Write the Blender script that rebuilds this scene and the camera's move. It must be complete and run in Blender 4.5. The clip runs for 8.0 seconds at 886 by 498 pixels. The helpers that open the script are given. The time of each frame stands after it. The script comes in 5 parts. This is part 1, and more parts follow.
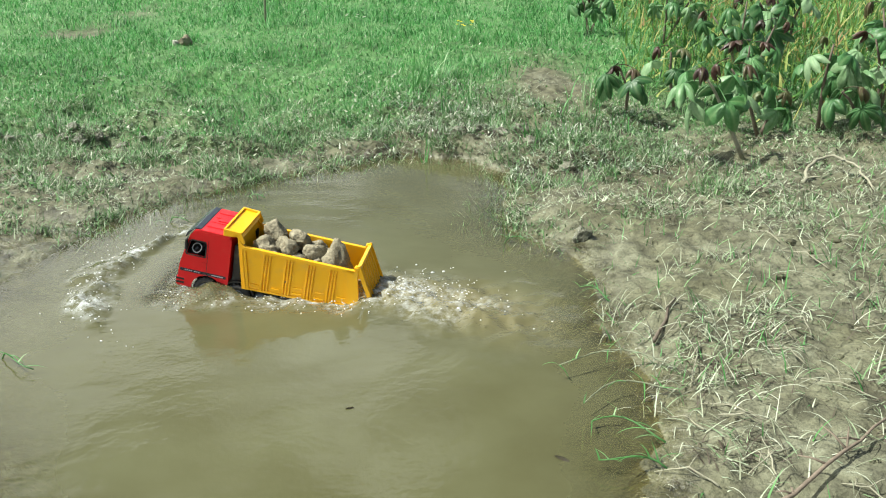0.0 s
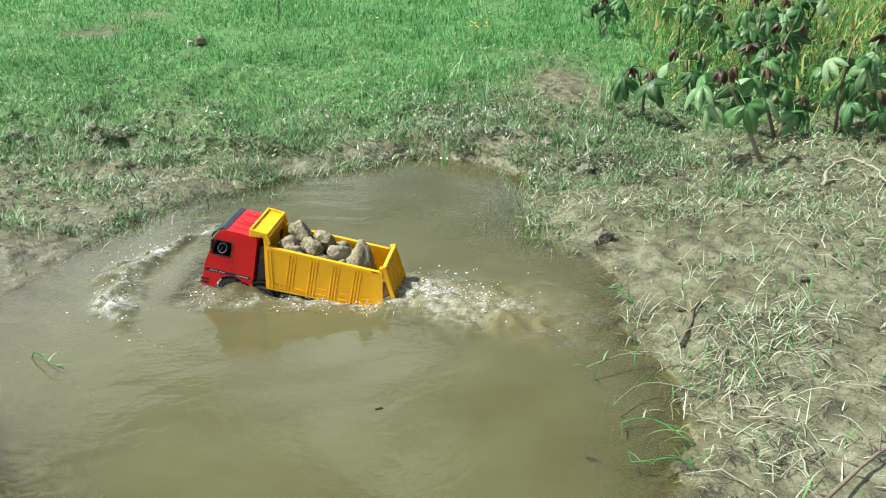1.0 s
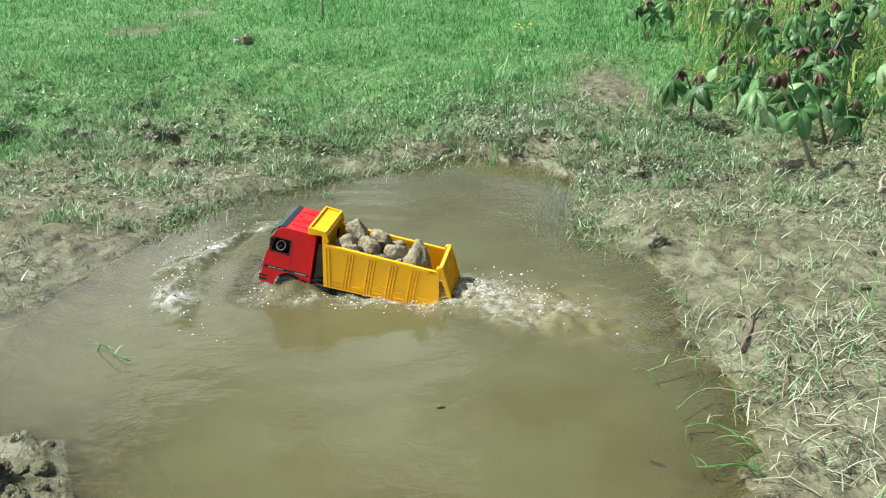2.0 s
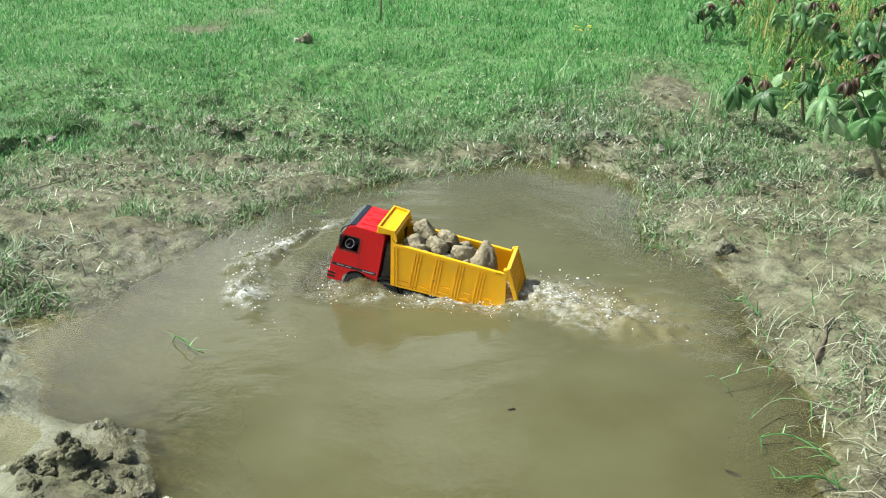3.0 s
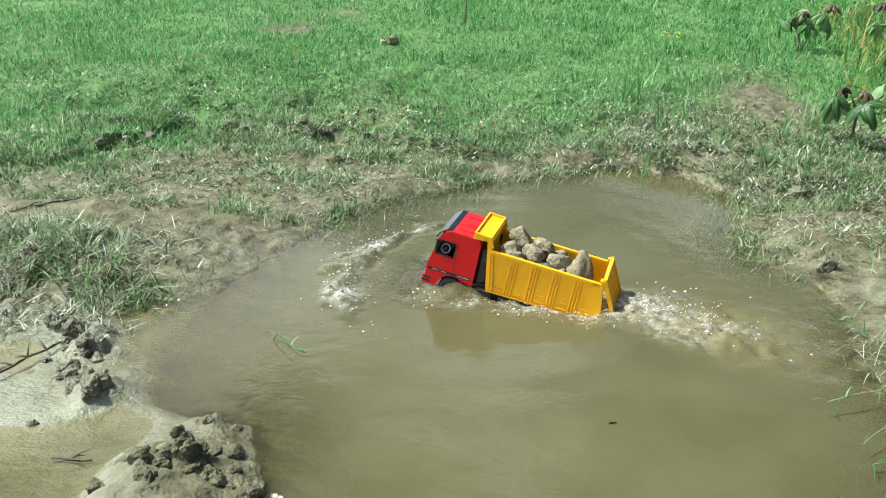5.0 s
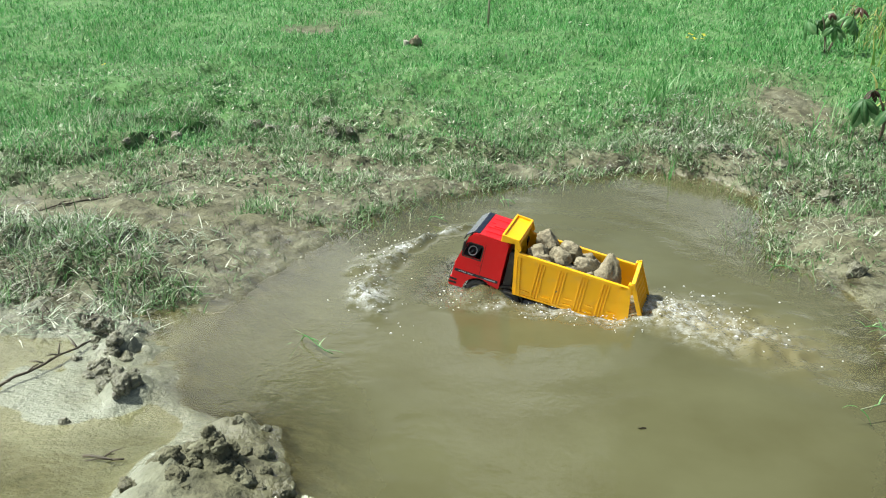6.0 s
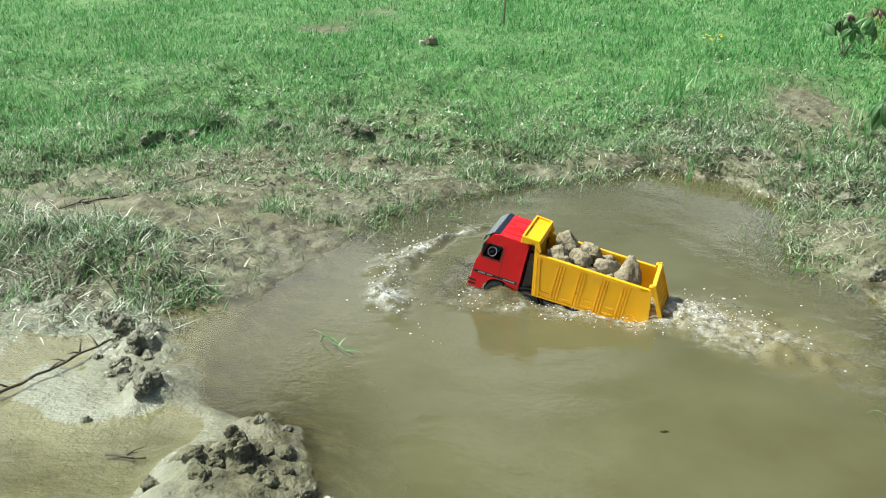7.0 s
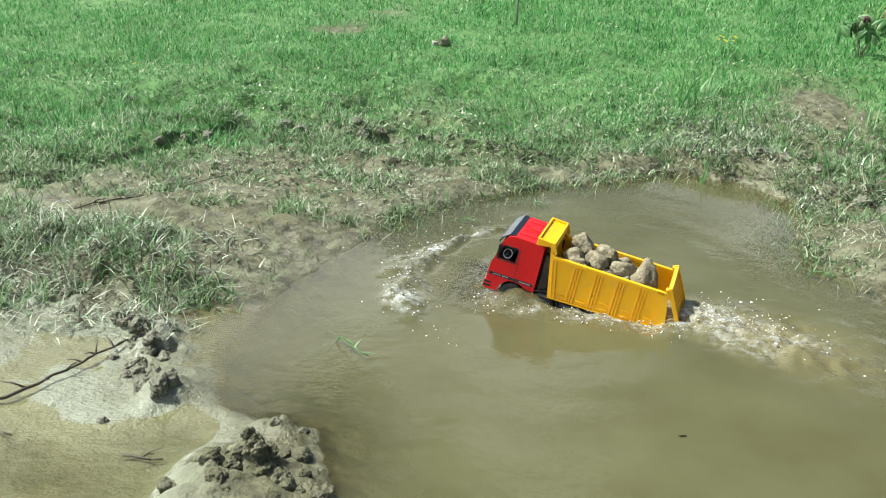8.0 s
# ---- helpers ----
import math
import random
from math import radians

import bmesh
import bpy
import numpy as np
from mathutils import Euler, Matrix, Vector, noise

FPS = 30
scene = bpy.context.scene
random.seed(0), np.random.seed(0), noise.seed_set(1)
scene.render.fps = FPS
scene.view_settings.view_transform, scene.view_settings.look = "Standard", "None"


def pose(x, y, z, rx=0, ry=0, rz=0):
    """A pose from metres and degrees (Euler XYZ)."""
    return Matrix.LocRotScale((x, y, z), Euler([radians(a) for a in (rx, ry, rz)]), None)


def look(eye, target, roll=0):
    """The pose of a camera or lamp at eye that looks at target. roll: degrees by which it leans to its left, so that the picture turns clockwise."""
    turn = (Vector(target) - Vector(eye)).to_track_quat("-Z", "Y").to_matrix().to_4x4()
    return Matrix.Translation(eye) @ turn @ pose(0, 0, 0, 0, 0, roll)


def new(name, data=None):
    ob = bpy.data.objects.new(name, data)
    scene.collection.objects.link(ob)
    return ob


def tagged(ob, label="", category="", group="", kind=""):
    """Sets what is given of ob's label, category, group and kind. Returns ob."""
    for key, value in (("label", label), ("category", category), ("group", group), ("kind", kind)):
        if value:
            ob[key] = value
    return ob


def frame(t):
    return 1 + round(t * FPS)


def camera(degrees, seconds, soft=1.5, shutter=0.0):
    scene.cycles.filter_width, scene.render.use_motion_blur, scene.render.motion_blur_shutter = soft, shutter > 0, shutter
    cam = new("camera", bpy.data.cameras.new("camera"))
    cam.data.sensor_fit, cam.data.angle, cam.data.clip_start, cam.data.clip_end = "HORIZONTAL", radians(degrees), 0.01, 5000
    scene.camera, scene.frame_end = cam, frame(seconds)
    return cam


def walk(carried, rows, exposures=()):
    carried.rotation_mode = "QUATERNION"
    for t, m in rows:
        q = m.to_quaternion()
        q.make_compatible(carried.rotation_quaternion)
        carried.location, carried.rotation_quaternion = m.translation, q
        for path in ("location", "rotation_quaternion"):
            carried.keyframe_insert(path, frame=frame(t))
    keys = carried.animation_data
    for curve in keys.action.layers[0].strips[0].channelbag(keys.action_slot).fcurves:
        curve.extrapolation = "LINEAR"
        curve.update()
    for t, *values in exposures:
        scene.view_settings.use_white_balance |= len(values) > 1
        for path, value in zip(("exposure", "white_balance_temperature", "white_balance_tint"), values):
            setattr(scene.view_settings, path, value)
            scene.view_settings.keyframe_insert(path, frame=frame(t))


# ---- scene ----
cam = camera(52.4, 8.0, soft=1.1)
METRES, EYE, TILT, LEAN, TURN = 0.29, 0.77, -19.7, 0.0, 0.0
ROWS = [
    (0.0, 0.0, 0.0, 0.0, 0.0, 0.0, -0.0),
    (0.5, -0.0637, -0.0077, 0.0021, 0.14, 0.03, -0.11),
    (1.0, -0.1497, -0.0223, 0.0053, 0.34, 0.04, -0.27),
    (2.5, -0.4658, -0.0788, 0.0028, 3.62, 0.02, -1.98),
    (3.0, -0.5495, -0.0962, 0.0029, 5.03, -0.03, -2.66),
    (3.5, -0.62, -0.107, 0.0078, 6.29, -0.08, -3.21),
    (4.0, -0.684, -0.1257, 0.0169, 7.4, -0.13, -3.75),
    (4.5, -0.7402, -0.1303, 0.0252, 8.43, -0.18, -4.22),
    (6.0, -0.8617, -0.1386, 0.0406, 10.43, -0.31, -5.06),
    (6.5, -0.8993, -0.1368, 0.042, 10.78, -0.35, -5.24),
    (7.0, -0.9329, -0.1345, 0.0412, 11.13, -0.39, -5.43),
    (7.5, -0.9588, -0.1311, 0.0446, 11.48, -0.43, -5.59),
    (8.0, -0.9819, -0.1223, 0.0461, 11.76, -0.41, -5.68),
]
walk(cam, [(t, pose(0, 0, EYE, TILT, LEAN, TURN) @ pose(METRES * x, METRES * y, METRES * z, 90 + pitch, roll, yaw)) for t, x, y, z, yaw, pitch, roll in ROWS],
     exposures=((0.0, 0.64, 6500, 3.5), (8.0, 0.64, 6500, 3.5)))

# ---- world, sun, exposure ----
WATER = -0.03
SUN_AZ, SUN_EL = radians(-91.0), radians(57.0)      # azimuth from +y towards +x
sun_way = Vector((math.sin(SUN_AZ) * math.cos(SUN_EL), math.cos(SUN_AZ) * math.cos(SUN_EL), math.sin(SUN_EL)))
sun = new("sun", bpy.data.lights.new("sun", "SUN"))
sun.data.energy, sun.data.angle, sun.data.color = 5.2, radians(0.53), (1.0, 0.97, 0.90)
sun.matrix_world = look(sun_way * 30, (0, 0, 0))

world = bpy.data.worlds.new("sky")
scene.world = world
world.use_nodes = True


def node(tree, kind, **props):
    n = tree.nodes.new(kind)
    for key, value in props.items():
        n.inputs[key].default_value = value
    return n


def build_sky():
    tree = world.node_tree
    tree.nodes.clear()
    sky = tree.nodes.new("ShaderNodeTexSky")
    sky.sky_type, sky.sun_disc = "NISHITA", False
    sky.sun_elevation, sky.sun_rotation = SUN_EL, SUN_AZ
    sky.dust_density = 1.2
    coord = tree.nodes.new("ShaderNodeTexCoord")
    stretch = tree.nodes.new("ShaderNodeMapping")
    stretch.inputs["Scale"].default_value = (1.0, 1.0, 1.7)
    stretch.inputs["Location"].default_value = (0.9, 0.55, 0.1)
    puff = node(tree, "ShaderNodeTexNoise", Scale=2.7, Detail=8.0, Roughness=0.55)
    ramp = tree.nodes.new("ShaderNodeValToRGB")
    ramp.color_ramp.elements[0].position, ramp.color_ramp.elements[1].position = 0.49, 0.58
    mix = tree.nodes.new("ShaderNodeMix")
    mix.data_type = "RGBA"
    mix.inputs[7].default_value = (23.0, 23.4, 24.0, 1)
    split = tree.nodes.new("ShaderNodeSeparateXYZ")
    west = tree.nodes.new("ShaderNodeMath")
    west.operation = "MULTIPLY_ADD"
    west.inputs[1].default_value = -0.30
    back = node(tree, "ShaderNodeBackground", Strength=0.050)
    out = tree.nodes.new("ShaderNodeOutputWorld")
    link = tree.links.new
    link(coord.outputs["Generated"], stretch.inputs["Vector"])
    link(stretch.outputs[0], puff.inputs["Vector"])
    link(coord.outputs["Generated"], split.inputs[0])
    link(split.outputs["X"], west.inputs[0])
    link(puff.outputs[0], west.inputs[2])
    link(west.outputs[0], ramp.inputs[0])
    link(ramp.outputs[0], mix.inputs[0])
    link(sky.outputs[0], mix.inputs[6])
    link(mix.outputs[2], back.inputs["Color"])
    link(back.outputs[0], out.inputs[0])


build_sky()


# ---- materials ----
def material(name):
    m = bpy.data.materials.new(name)
    m.use_nodes = True
    tree = m.node_tree
    tree.nodes.clear()
    out = tree.nodes.new("ShaderNodeOutputMaterial")
    bsdf = tree.nodes.new("ShaderNodeBsdfPrincipled")
    tree.links.new(bsdf.outputs[0], out.inputs[0])
    return m, tree, bsdf, out


def rgba(c):
    return (c[0], c[1], c[2], 1.0)


def ramp_node(tree, stops):
    r = tree.nodes.new("ShaderNodeValToRGB")
    els = r.color_ramp.elements
    while len(els) < len(stops):
        els.new(0.5)
    for e, (pos, c) in zip(els, stops):
        e.position, e.color = pos, rgba(c)
    return r


def bump_of(tree, bsdf, source, strength, distance):
    b = node(tree, "ShaderNodeBump", Strength=strength, Distance=distance)
    tree.links.new(source, b.inputs["Height"])
    tree.links.new(b.outputs[0], bsdf.inputs["Normal"])
    return b


def object_noise(tree, scale, detail=6.0, rough=0.6):
    coord = tree.nodes.new("ShaderNodeTexCoord")
    n = node(tree, "ShaderNodeTexNoise", Scale=scale, Detail=detail, Roughness=rough)
    tree.links.new(coord.outputs["Object"], n.inputs["Vector"])
    return n


def grainy(name, dark, light, scale, roughness=0.7, relief=0.3, depth=0.002, metallic=0.0, spread=(0.3, 0.7), specular=0.5):
    """A plain surface with a mottle of two tones at two scales and fine relief."""
    m, tree, bsdf, _ = material(name)
    a, b = object_noise(tree, scale), object_noise(tree, scale * 7.3, 3.0)
    add = tree.nodes.new("ShaderNodeMath")
    add.operation = "MULTIPLY_ADD"
    add.inputs[1].default_value = 0.35
    half = tree.nodes.new("ShaderNodeMath")
    half.operation = "MULTIPLY"
    half.inputs[1].default_value = 0.65
    tree.links.new(a.outputs[0], half.inputs[0])
    tree.links.new(b.outputs[0], add.inputs[0])
    tree.links.new(half.outputs[0], add.inputs[2])
    r = ramp_node(tree, [(spread[0], dark), (spread[1], light)])
    tree.links.new(add.outputs[0], r.inputs[0])
    tree.links.new(r.outputs[0], bsdf.inputs["Base Color"])
    bsdf.inputs["Roughness"].default_value = roughness
    bsdf.inputs["Metallic"].default_value = metallic
    bsdf.inputs["Specular IOR Level"].default_value = specular
    if relief:
        bump_of(tree, bsdf, add.outputs[0], relief, depth)
    return m


def plant_material(name, stops, roughness=0.5, through_light=0.25, by_object=False, vein=0.0):
    """Leaf tissue: the tone varies from blade to blade, and some light passes through."""
    m, tree, bsdf, out = material(name)
    if by_object:
        pick = tree.nodes.new("ShaderNodeObjectInfo").outputs["Random"]
    else:
        pick = tree.nodes.new("ShaderNodeNewGeometry").outputs["Random Per Island"]
    r = ramp_node(tree, stops)
    n = object_noise(tree, 45.0 if by_object else 2.2, 5.0, 0.7)
    mixv = tree.nodes.new("ShaderNodeMath")
    mixv.operation = "MULTIPLY_ADD"
    mixv.inputs[1].default_value = 0.9
    sub = tree.nodes.new("ShaderNodeMath")
    sub.operation = "SUBTRACT"
    sub.inputs[1].default_value = 0.45
    tree.links.new(n.outputs[0], mixv.inputs[0])
    tree.links.new(pick, mixv.inputs[2])
    tree.links.new(mixv.outputs[0], sub.inputs[0])
    tree.links.new(sub.outputs[0], r.inputs[0])
    colour = r.outputs[0]
    if vein:
        rib = tree.nodes.new("ShaderNodeAttribute")
        rib.attribute_name = "rib"
        pale = tree.nodes.new("ShaderNodeMix")
        pale.data_type, pale.blend_type = "RGBA", "SCREEN"
        pale.inputs[7].default_value = (0.07, 0.08, 0.04, 1)
        tree.links.new(rib.outputs["Fac"], pale.inputs[0])
        tree.links.new(colour, pale.inputs[6])
        colour = pale.outputs[2]
    tree.links.new(colour, bsdf.inputs["Base Color"])
    bsdf.inputs["Roughness"].default_value = roughness
    bsdf.inputs["Specular IOR Level"].default_value = 0.35
    if vein:
        w = object_noise(tree, 60.0, 3.0)
        bump_of(tree, bsdf, w.outputs[0], vein, 0.002)
    glow = tree.nodes.new("ShaderNodeBsdfTranslucent")
    tree.links.new(colour, glow.inputs["Color"])
    mix = tree.nodes.new("ShaderNodeMixShader")
    mix.inputs[0].default_value = through_light
    tree.links.new(bsdf.outputs[0], mix.inputs[1])
    tree.links.new(glow.outputs[0], mix.inputs[2])
    tree.links.new(mix.outputs[0], out.inputs[0])
    return m


def mud_material():
    """Pale silty mud: dry and matt on the banks, wet and shiny near the water's level, with soil and moss blotches; the
    wet flat's gloss is painted in as a paler tone.
    """
    m, tree, bsdf, _ = material("silty_mud")
    link = tree.links.new
    big, mid, fine = object_noise(tree, 2.6), object_noise(tree, 17.0), object_noise(tree, 140.0, 4.0)
    tone = ramp_node(tree, [(0.30, (0.058, 0.056, 0.034)), (0.50, (0.142, 0.142, 0.090)), (0.72, (0.222, 0.228, 0.156))])
    link(mid.outputs[0], tone.inputs[0])
    blot = ramp_node(tree, [(0.42, (0.74, 0.72, 0.62)), (0.62, (1.0, 1.0, 1.0))])
    link(big.outputs[0], blot.inputs[0])
    mul = tree.nodes.new("ShaderNodeMix")
    mul.data_type, mul.blend_type = "RGBA", "MULTIPLY"
    mul.inputs[0].default_value = 1.0
    link(tone.outputs[0], mul.inputs[6])
    link(blot.outputs[0], mul.inputs[7])
    speck = ramp_node(tree, [(0.36, (0.42, 0.42, 0.38)), (0.50, (1.0, 1.0, 1.0))])
    link(fine.outputs[0], speck.inputs[0])
    mul2 = tree.nodes.new("ShaderNodeMix")
    mul2.data_type, mul2.blend_type = "RGBA", "MULTIPLY"
    mul2.inputs[0].default_value = 0.7
    link(mul.outputs[2], mul2.inputs[6])
    link(speck.outputs[0], mul2.inputs[7])
    # grey silt of the wet flat, lightened to paint in its sky gloss
    pale = tree.nodes.new("ShaderNodeAttribute")
    pale.attribute_name = "silt"
    fresh = tree.nodes.new("ShaderNodeMix")
    fresh.data_type = "RGBA"
    fresh.inputs[7].default_value = (0.215, 0.232, 0.175, 1)
    link(pale.outputs["Fac"], fresh.inputs[0])
    link(mul2.outputs[2], fresh.inputs[6])
    turf = tree.nodes.new("ShaderNodeAttribute")
    turf.attribute_name = "turf"
    thatch = tree.nodes.new("ShaderNodeMix")
    thatch.data_type = "RGBA"
    green = ramp_node(tree, [(0.35, (0.045, 0.125, 0.030)), (0.65, (0.085, 0.21, 0.052))])
    link(mid.outputs[0], green.inputs[0])
    link(turf.outputs["Fac"], thatch.inputs[0])
    link(fresh.outputs[2], thatch.inputs[6])
    link(green.outputs[0], thatch.inputs[7])
    geo = tree.nodes.new("ShaderNodeNewGeometry")
    sep = tree.nodes.new("ShaderNodeSeparateXYZ")
    link(geo.outputs["Position"], sep.inputs[0])
    level = tree.nodes.new("ShaderNodeMath")
    level.operation = "MULTIPLY_ADD"
    level.inputs[1].default_value = 0.03
    link(mid.outputs[0], level.inputs[0])
    link(sep.outputs["Z"], level.inputs[2])
    wet = node(tree, "ShaderNodeMapRange")
    wet.inputs["From Min"].default_value, wet.inputs["From Max"].default_value = WATER + 0.022, WATER + 0.040
    wet.inputs["To Min"].default_value, wet.inputs["To Max"].default_value = 1.0, 0.0
    link(level.outputs[0], wet.inputs["Value"])
    soak = tree.nodes.new("ShaderNodeMix")
    soak.data_type, soak.blend_type = "RGBA", "MULTIPLY"
    soak.inputs[7].default_value = (0.78, 0.75, 0.64, 1)
    thin = tree.nodes.new("ShaderNodeMath")
    thin.operation = "SUBTRACT"
    thin.use_clamp = True
    link(wet.outputs[0], thin.inputs[0])
    link(pale.outputs["Fac"], thin.inputs[1])
    link(thin.outputs[0], soak.inputs[0])
    link(thatch.outputs[2], soak.inputs[6])
    link(soak.outputs[2], bsdf.inputs["Base Color"])
    sheen = node(tree, "ShaderNodeMapRange")
    sheen.inputs["To Min"].default_value, sheen.inputs["To Max"].default_value = 0.85, 0.17
    link(wet.outputs[0], sheen.inputs["Value"])
    link(sheen.outputs[0], bsdf.inputs["Roughness"])
    b1 = node(tree, "ShaderNodeBump", Strength=0.9, Distance=0.02)
    b2 = node(tree, "ShaderNodeBump", Strength=0.8, Distance=0.004)
    link(mid.outputs[0], b1.inputs["Height"])
    link(fine.outputs[0], b2.inputs["Height"])
    link(b1.outputs[0], b2.inputs["Normal"])
    link(b2.outputs[0], bsdf.inputs["Normal"])
    return m


def water_material():
    """Turbid pond water: a clear film over the shallows that turns to opaque silt with depth; foam where it is churned."""
    m, tree, bsdf, out = material("muddy_water")
    link = tree.links.new
    depth = tree.nodes.new("ShaderNodeAttribute")
    depth.attribute_name = "turbid"
    foam = tree.nodes.new("ShaderNodeAttribute")
    foam.attribute_name = "foam"
    stir = tree.nodes.new("ShaderNodeAttribute")
    stir.attribute_name = "stirred"
    cloudy = object_noise(tree, 3.0, 5.0)
    tone = ramp_node(tree, [(0.35, (0.078, 0.076, 0.034)), (0.65, (0.101, 0.101, 0.051))])
    link(cloudy.outputs[0], tone.inputs[0])
    silt = tree.nodes.new("ShaderNodeMix")
    silt.data_type = "RGBA"
    silt.inputs[7].default_value = (0.165, 0.145, 0.074, 1)
    link(stir.outputs["Fac"], silt.inputs[0])
    link(tone.outputs[0], silt.inputs[6])
    froth = object_noise(tree, 52.0, 8.0, 0.75)
    cut = tree.nodes.new("ShaderNodeMath")
    cut.operation = "MULTIPLY"
    spots = ramp_node(tree, [(0.44, (0, 0, 0)), (0.64, (1, 1, 1))])
    link(froth.outputs[0], spots.inputs[0])
    link(spots.outputs[0], cut.inputs[0])
    link(foam.outputs["Fac"], cut.inputs[1])
    white = tree.nodes.new("ShaderNodeMix")
    white.data_type = "RGBA"
    white.inputs[7].default_value = (0.62, 0.65, 0.65, 1)
    link(cut.outputs[0], white.inputs[0])
    link(silt.outputs[2], white.inputs[6])
    body = node(tree, "ShaderNodeBsdfDiffuse")
    link(white.outputs[2], body.inputs["Color"])
    clear = node(tree, "ShaderNodeBsdfTransparent", Color=(0.93, 0.90, 0.77, 1))
    thick = tree.nodes.new("ShaderNodeMixShader")
    link(depth.outputs["Fac"], thick.inputs[0])
    link(clear.outputs[0], thick.inputs[1])
    link(body.outputs[0], thick.inputs[2])
    ripple, chop = object_noise(tree, 26.0, 2.0), object_noise(tree, 90.0, 2.0)
    b1 = node(tree, "ShaderNodeBump", Strength=0.08, Distance=0.01)
    link(ripple.outputs[0], b1.inputs["Height"])
    b2 = node(tree, "ShaderNodeBump", Distance=0.01)
    rough_part = tree.nodes.new("ShaderNodeMath")
    rough_part.operation = "MULTIPLY"
    rough_part.inputs[1].default_value = 1.0
    link(stir.outputs["Fac"], rough_part.inputs[0])
    link(rough_part.outputs[0], b2.inputs["Strength"])
    link(chop.outputs[0], b2.inputs["Height"])
    link(b1.outputs[0], b2.inputs["Normal"])
    gloss = node(tree, "ShaderNodeBsdfGlossy", Roughness=0.04)
    link(b2.outputs[0], gloss.inputs["Normal"])
    fres = node(tree, "ShaderNodeFresnel", IOR=1.33)
    link(b2.outputs[0], fres.inputs["Normal"])
    top = tree.nodes.new("ShaderNodeMixShader")
    link(fres.outputs[0], top.inputs[0])
    link(thick.outputs[0], top.inputs[1])
    link(gloss.outputs[0], top.inputs[2])
    link(top.outputs[0], out.inputs[0])
    return m


MUD = mud_material()
WATER_MAT = water_material()
LAWN = plant_material("lawn_grass", [(0.0, (0.025, 0.10, 0.025)), (0.4, (0.065, 0.25, 0.06)), (0.75, (0.13, 0.37, 0.11)), (1.0, (0.36, 0.48, 0.27))], 0.5, 0.38)
# silt-grey blades; the palest stop also paints in their highlights
SILTED = plant_material("silt_coated_grass", [(0.0, (0.05, 0.06, 0.035)), (0.35, (0.085, 0.21, 0.055)), (0.7, (0.17, 0.27, 0.13)), (0.92, (0.36, 0.40, 0.28)), (1.0, (0.52, 0.54, 0.42))], 0.5, 0.2)
STRAW = plant_material("dry_straw", [(0.0, (0.09, 0.085, 0.06)), (0.3, (0.25, 0.27, 0.18)), (0.62, (0.50, 0.53, 0.41)), (0.85, (0.26, 0.34, 0.20)), (1.0, (0.15, 0.25, 0.11))], 0.6, 0.15)
FRESH = plant_material("fresh_blade", [(0.0, (0.05, 0.16, 0.045)), (0.6, (0.10, 0.29, 0.08)), (1.0, (0.30, 0.44, 0.22))], 0.45, 0.3)
DARKROOT = grainy("wet_dark_root", (0.03, 0.024, 0.016), (0.09, 0.07, 0.045), 60.0, 0.6)


# ---- helpers for meshes ----
def mesh_object(name, verts, loops, sizes, mat):
    """A mesh from arrays: vertices (n, 3), the loops' vertices, and each face's number of corners."""
    me = bpy.data.meshes.new(name)
    verts, loops, sizes = np.asarray(verts, np.float32), np.asarray(loops, np.int32), np.asarray(sizes, np.int32)
    me.vertices.add(len(verts))
    me.vertices.foreach_set("co", verts.ravel())
    me.loops.add(len(loops))
    me.loops.foreach_set("vertex_index", loops)
    me.polygons.add(len(sizes))
    me.polygons.foreach_set("loop_start", np.concatenate(([0], np.cumsum(sizes)[:-1])).astype(np.int32))
    me.polygons.foreach_set("use_smooth", np.ones(len(sizes), bool))
    me.update(calc_edges=True)
    me.materials.append(mat)
    return new(name, me)


def lattice(ix, iy, seed):
    h = np.sin(ix * 127.1 + iy * 311.7 + seed * 74.7) * 43758.5453
    return h - np.floor(h)


def vnoise(x, y, seed=0.0):
    """Smooth noise from -1 to 1 with unit-sized lumps."""
    x, y = np.asarray(x, float), np.asarray(y, float)
    ix, iy = np.floor(x), np.floor(y)
    fx, fy = x - ix, y - iy
    fx, fy = fx * fx * (3 - 2 * fx), fy * fy * (3 - 2 * fy)
    a, b = lattice(ix, iy, seed), lattice(ix + 1, iy, seed)
    c, d = lattice(ix, iy + 1, seed), lattice(ix + 1, iy + 1, seed)
    return 2 * ((a * (1 - fx) + b * fx) * (1 - fy) + (c * (1 - fx) + d * fx) * fy) - 1


def fbm(x, y, seed=0.0, octaves=4):
    x, y = np.asarray(x, float), np.asarray(y, float)
    total, amp = np.zeros(np.broadcast(x, y).shape), 0.5
    for o in range(octaves):
        total += amp * vnoise(x, y, seed + 3.1 * o)
        x, y, amp = x * 2.03 + 5.2, y * 2.03 + 1.7, amp * 0.5
    return total


def smooth(a, b, v):
    s = np.clip((v - a) / (b - a), 0, 1)
    return s * s * (3 - 2 * s)


def spot(x, y, cx, cy, rx, ry=None):
    ry = ry or rx
    return np.exp(-((x - cx) / rx) ** 2 - ((y - cy) / ry) ** 2)


